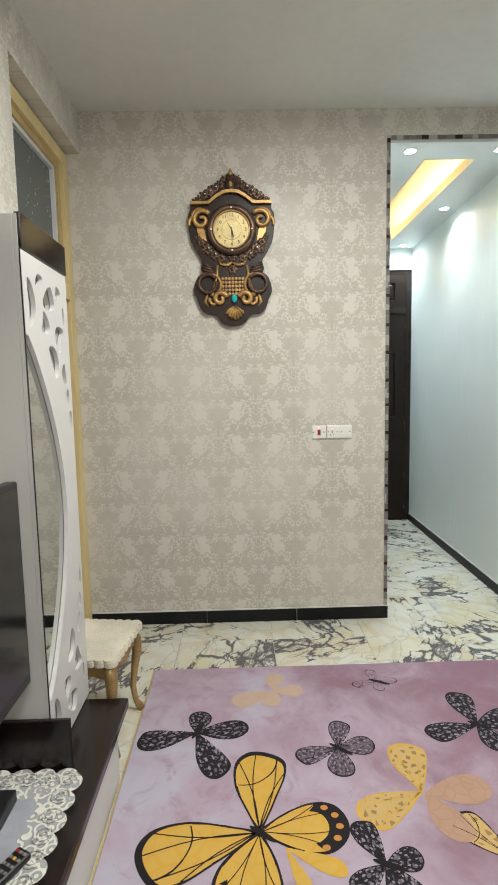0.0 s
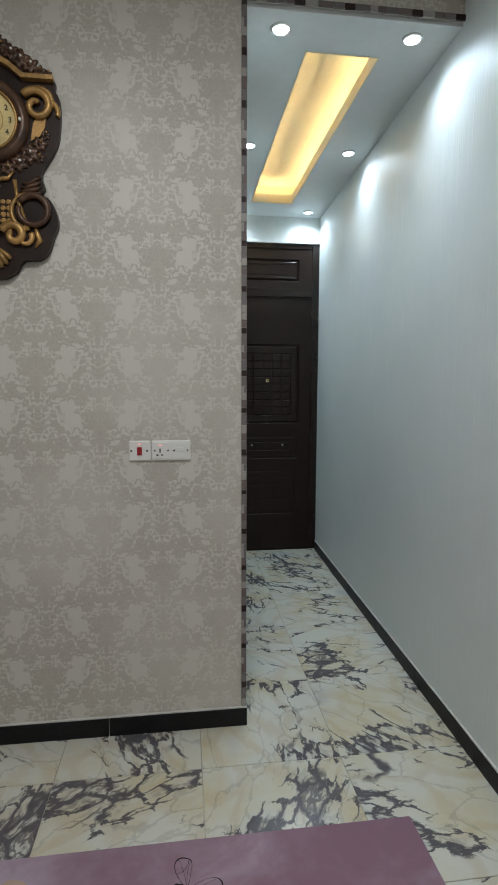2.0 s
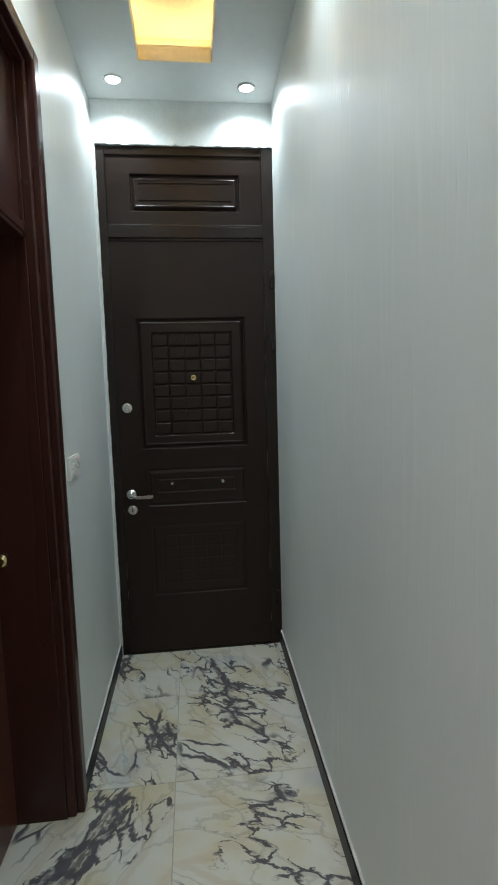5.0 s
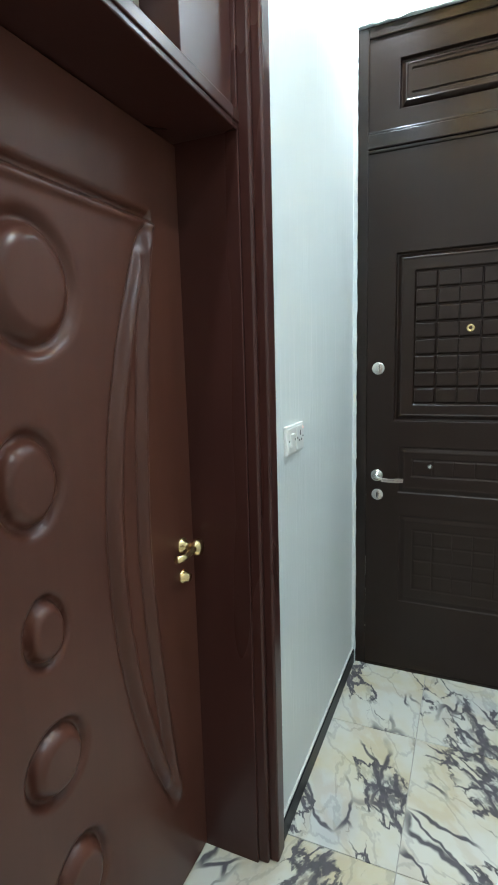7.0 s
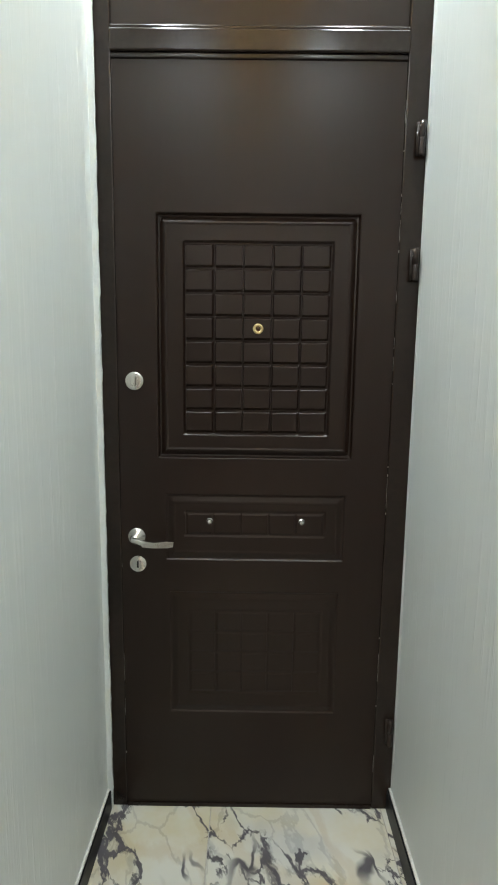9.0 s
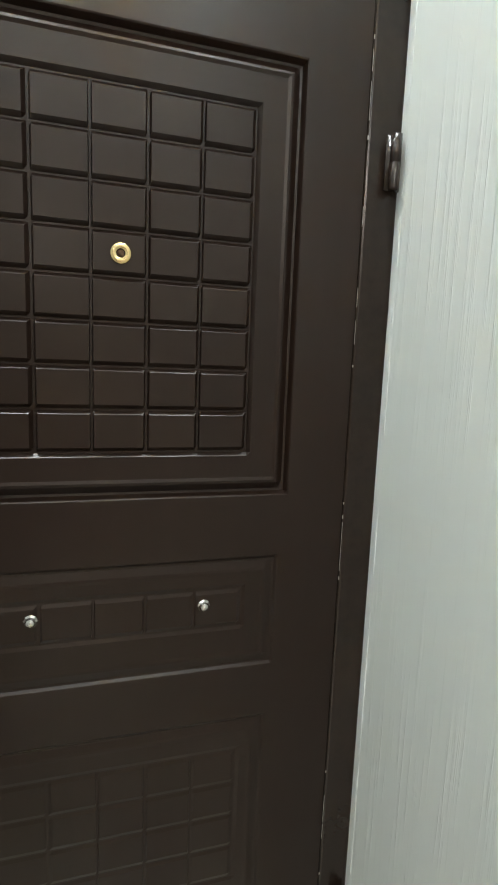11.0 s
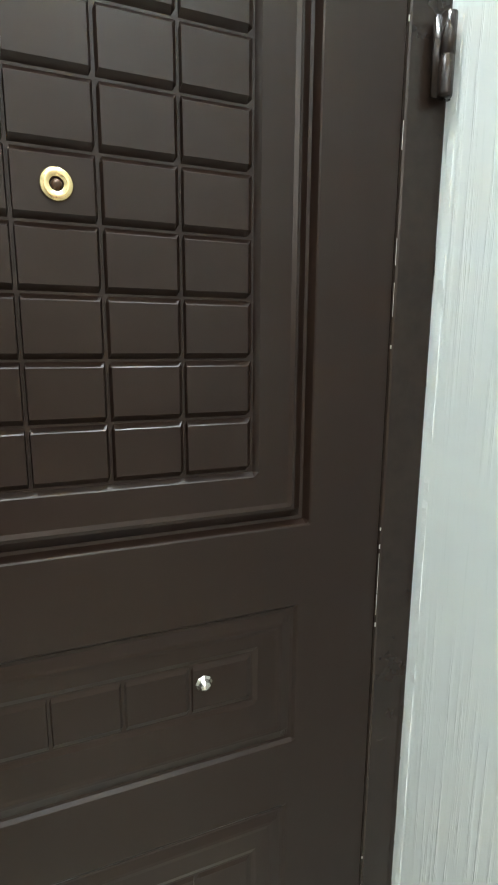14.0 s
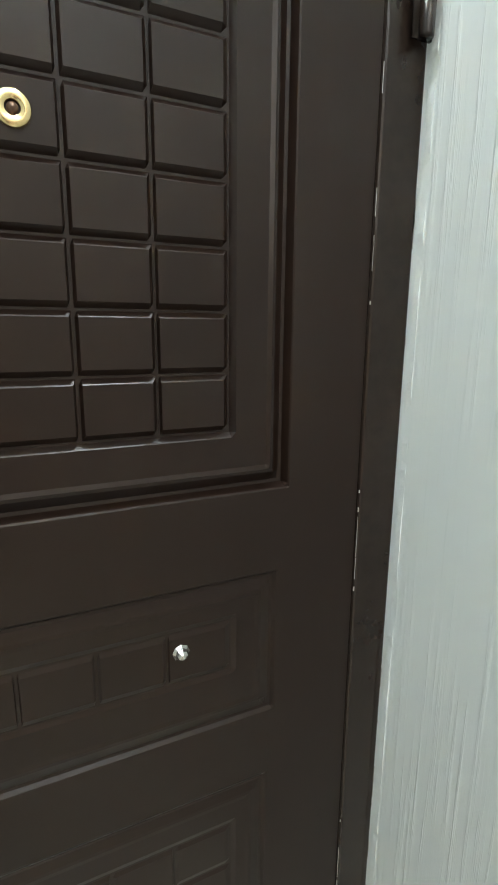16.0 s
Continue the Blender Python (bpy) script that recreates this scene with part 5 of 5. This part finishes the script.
for a in (0, 1):
    yy = SY0 + 0.02 if a == 0 else SY1 - 0.02
    pts = [(SX0 + 0.03, ST - 0.03), (SX1 - 0.03, ST - 0.03), (SX1 - 0.03, ST - 0.085), (SX1 - 0.09, ST - 0.070), ((SX0 + SX1) / 2, ST - 0.095), (SX0 + 0.09, ST - 0.070), (SX0 + 0.03, ST - 0.085)]
    part("apron", prism(bmesh.new(), pts, "y", yy - 0.009, yy + 0.009), M["gilt"], stool, "carved gilded apron")
    xx = SX0 + 0.02 if a == 0 else SX1 - 0.02
    pts = [(SY0 + 0.03, ST - 0.03), (SY1 - 0.03, ST - 0.03), (SY1 - 0.03, ST - 0.085), (SY1 - 0.09, ST - 0.070), ((SY0 + SY1) / 2, ST - 0.095), (SY0 + 0.09, ST - 0.070), (SY0 + 0.03, ST - 0.085)]
    part("apron", prism(bmesh.new(), pts, "x", xx - 0.009, xx + 0.009), M["gilt"], stool, "carved gilded apron")
for sx, ex in ((SX0 + 0.03, -1), (SX1 - 0.03, 1)):
    for sy, ey in ((SY0 + 0.03, -1), (SY1 - 0.03, 1)):
        path = [(sx + ex * o, sy + ey * o, zz) for o, zz in ((0.0, ST - 0.03), (0.012, ST - 0.07), (0.014, ST - 0.12), (0.004, ST - 0.20), (-0.004, ST - 0.28), (0.004, 0.05), (0.016, 0.02), (0.020, 0.0))]
        part("leg", tube(bmesh.new(), path, [0.024, 0.026, 0.022, 0.016, 0.013, 0.012, 0.016, 0.018], 10), M["gilt"], stool, "curved gilded leg", True)

stool.rotation_euler = (0, 0, radians(-7))

# ---------------------------------------------------------------- printed rug
RX0, RX1, RY0, RY1, RZ = -0.588, 1.208, -0.35, 2.345, 0.009
rug = thing("rug", (0.3, 1.0, 0.001), "lilac and mauve printed rug with butterflies", "rug")
part("rug_surface", boxes((RX0, RX1, RY0, RY1, 0.001, RZ), bevel=0.003), M["rug"], rug, "short lilac pile")
part("binding", boxes((RX0 - 0.008, RX0 - 0.0005, RY0, RY1, 0.001, RZ - 0.001), bevel=0.002), M["cream_shade"], rug, "olive edge binding")


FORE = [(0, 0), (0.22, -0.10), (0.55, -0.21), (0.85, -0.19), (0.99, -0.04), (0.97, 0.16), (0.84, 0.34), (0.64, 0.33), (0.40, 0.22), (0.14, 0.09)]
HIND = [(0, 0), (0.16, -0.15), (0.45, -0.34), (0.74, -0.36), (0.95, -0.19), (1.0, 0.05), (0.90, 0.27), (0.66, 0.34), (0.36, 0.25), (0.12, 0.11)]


def rounded(loop, n=5):
    """A closed loop eased through its corners."""
    out, c = [], len(loop)
    for i in range(c):
        p0, p1, p2, p3 = (Vector(loop[(i + j) % c]) for j in (-1, 0, 1, 2))
        for k in range(n):
            f = k / n
            q = 0.5 * (2 * p1 + (p2 - p0) * f + (2 * p0 - 5 * p1 + 4 * p2 - p3) * f * f + (3 * p1 - p0 - 3 * p2 + p3) * f ** 3)
            out.append((q.x, q.y))
    return out


def lay(root, tip, side, full):
    """Turns a wing's own (along, across) into the rug's plane."""
    r = Vector(root)
    d = Vector(tip) - r
    s = Vector((-d.y, d.x)) * side * full
    return lambda p: tuple(r + d * p[0] + s * p[1])


def flat(loops, z):
    bm = bmesh.new()
    for pts in loops:
        bm.faces.new([bm.verts.new((a, b, z)) for a, b in pts])
    bmesh.ops.triangulate(bm, faces=bm.faces)
    return bm


def stroke(a, b, bow, w, n=6):
    """A thin tapered line in a wing's own measure."""
    a, b = Vector(a), Vector(b)
    s = Vector((-(b - a).y, (b - a).x))
    mid = [a.lerp(b, i / n) + s * bow * math.sin(math.pi * i / n) for i in range(n + 1)]
    k = s.normalized() * w
    return [p + k for p in mid] + [p - k * 0.6 for p in reversed(mid)]


def oval_at(c, rx, ry, n=9):
    return [(c[0] + rx * math.cos(2 * math.pi * i / n), c[1] + ry * math.sin(2 * math.pi * i / n)) for i in range(n)]


def butterfly(root, wings, fill, edge=None, rim=0.86, veins=6, spots=None, band=None, centre=True):
    """One butterfly printed in the rug's pile: rim, fill, veins, and rows of spots in a second dye."""
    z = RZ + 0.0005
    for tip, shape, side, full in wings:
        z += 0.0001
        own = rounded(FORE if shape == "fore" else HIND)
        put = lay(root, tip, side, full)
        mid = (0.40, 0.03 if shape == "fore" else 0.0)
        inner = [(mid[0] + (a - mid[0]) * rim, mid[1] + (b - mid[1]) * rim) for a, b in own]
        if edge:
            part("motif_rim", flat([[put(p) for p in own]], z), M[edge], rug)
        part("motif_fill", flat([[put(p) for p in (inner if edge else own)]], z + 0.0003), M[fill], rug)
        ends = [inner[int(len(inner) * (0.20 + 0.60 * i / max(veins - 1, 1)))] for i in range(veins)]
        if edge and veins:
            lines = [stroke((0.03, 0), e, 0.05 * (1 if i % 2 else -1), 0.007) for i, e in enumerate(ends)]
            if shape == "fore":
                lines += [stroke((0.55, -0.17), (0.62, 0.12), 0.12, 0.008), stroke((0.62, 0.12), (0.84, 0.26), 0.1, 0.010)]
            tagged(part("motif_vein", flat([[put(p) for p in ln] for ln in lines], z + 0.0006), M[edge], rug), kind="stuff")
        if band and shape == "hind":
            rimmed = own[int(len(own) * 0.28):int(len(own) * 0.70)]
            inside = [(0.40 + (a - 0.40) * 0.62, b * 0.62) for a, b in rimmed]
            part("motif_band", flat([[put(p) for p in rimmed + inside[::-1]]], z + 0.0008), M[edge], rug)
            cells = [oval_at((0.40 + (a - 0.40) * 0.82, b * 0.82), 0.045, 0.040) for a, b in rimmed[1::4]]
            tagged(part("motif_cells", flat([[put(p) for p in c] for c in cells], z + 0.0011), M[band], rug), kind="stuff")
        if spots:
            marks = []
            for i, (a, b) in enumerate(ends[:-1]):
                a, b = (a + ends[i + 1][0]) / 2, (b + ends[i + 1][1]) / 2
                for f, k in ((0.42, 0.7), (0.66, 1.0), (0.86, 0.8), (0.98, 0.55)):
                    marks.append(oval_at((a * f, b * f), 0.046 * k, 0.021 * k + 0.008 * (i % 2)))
            tagged(part("butterfly_spots", flat([[put(p) for p in c] for c in marks], z + 0.0008), M[spots], rug), kind="stuff")
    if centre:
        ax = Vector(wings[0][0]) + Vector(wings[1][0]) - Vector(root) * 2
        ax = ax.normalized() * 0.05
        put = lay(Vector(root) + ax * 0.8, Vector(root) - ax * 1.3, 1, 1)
        part("butterfly_body", flat([[put(p) for p in oval_at((0.5, 0), 0.5, 0.10, 14)]], z + 0.0013), M[edge or fill], rug)


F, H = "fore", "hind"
butterfly((-0.02, 1.31), [((0.15, 1.215), F, 1, 0.55), ((0.03, 1.15), F, 1, 0.45)], "yellow_ink", centre=False)
butterfly((-0.10, 1.37), [((-0.485, 1.312), F, 1, 1.0), ((-0.115, 1.735), F, -1, 0.95), ((0.190, 1.395), H, 1, 0.95), ((-0.155, 1.08), H, 1, 1.0)], "yellow_ink", "line_ink", 0.90, 6, None, "orange_ink")
butterfly((-0.340, 1.855), [((-0.570, 1.785), F, -1, 0.9), ((-0.245, 1.600), F, 1, 0.75), ((-0.330, 1.995), H, 1, 1.0), ((-0.125, 1.880), H, 1, 0.75)], "black_ink", "line_ink", 0.92, 6, "spot_ink")
butterfly((0.222, 1.740), [((0.050, 1.705), F, 1, 0.95), ((0.245, 1.905), F, -1, 0.95), ((0.368, 1.760), H, 1, 1.0), ((0.215, 1.590), H, 1, 0.95)], "grey_ink", "line_ink", 0.93, 7, "spot_ink")
butterfly((0.000, 2.130), [((-0.200, 2.060), F, 1, 0.9), ((-0.005, 2.275), F, -1, 1.1), ((0.130, 2.130), H, 1, 1.0), ((-0.035, 2.020), H, 1, 1.2)], "pale_ink", centre=False)
butterfly((0.490, 2.185), [((0.368, 2.165), F, 1, 0.75), ((0.468, 2.285), F, -1, 0.9), ((0.590, 2.190), H, 1, 0.7), ((0.49, 2.105), H, 1, 0.9)], "rug", "line_ink", 0.93, 4)
butterfly((0.820, 1.850), [((0.590, 1.815), F, 1, 0.85), ((0.800, 2.080), F, -1, 0.9), ((1.03, 1.90), H, 1, 0.95), ((0.88, 1.69), H, 1, 1.0)], "black_ink", "line_ink", 0.92, 6, "spot_ink")
butterfly((0.480, 1.500), [((0.715, 1.530), H, 1, 0.78), ((0.55, 1.310), H, 1, 0.78)], "tan_ink", centre=False)
butterfly((0.470, 1.510), [((0.225, 1.425), F, 1, 0.95), ((0.455, 1.755), F, -1, 1.05)], "dot_ink", "yellow_ink", 0.90, 7, centre=False)
butterfly((0.270, 1.245), [((0.150, 1.175), F, 1, 1.0), ((0.205, 1.395), F, -1, 0.95), ((0.385, 1.270), H, 1, 1.0), ((0.33, 1.10), H, 1, 1.0)], "black_ink", "line_ink", 0.93, 7, "spot_ink")
butterfly((0.660, 1.235), [((0.525, 1.405), F, -1, 0.95), ((0.56, 1.08), F, 1, 0.95), ((0.81, 1.34), H, 1, 0.95)], "dot_ink", "line_ink", 0.92, 5)

# ---------------------------------------------------------------- marble floor, slab by slab
floor = tagged(part("floor", boxes((-1.35, 1.75, -2.75, 5.35, -0.06, -0.004)), M["grout"], None, "cream marble slabs with broken charcoal veins"), "", "floor", "", "structure")
TILE, GAP = 0.522, 0.0012
shared = {}
ty = 4.735 + TILE
while ty > -2.7:
    tx = 1.070 + TILE * 2
    while tx > -1.4:
        x0, x1, y0, y1 = max(tx - TILE, -1.33), min(tx, 1.72), max(ty - TILE, -2.7), min(ty, 5.33)
        if x1 - x0 > 0.02 and y1 - y0 > 0.02:
            key = (round(x1 - x0, 3), round(y1 - y0, 3))
            if key not in shared:
                w, d = key[0] / 2 - GAP, key[1] / 2 - GAP
                shared[key] = mesh_of("tile", box(bmesh.new(), -w, w, -d, d, -0.012, 0.0, 0.0008, 1), M["marble"])
            ob = new("tile", shared[key])
            ob.parent = floor
            ob.location = ((x0 + x1) / 2, (y0 + y1) / 2, 0.0)
        tx -= TILE
    ty -= TILE
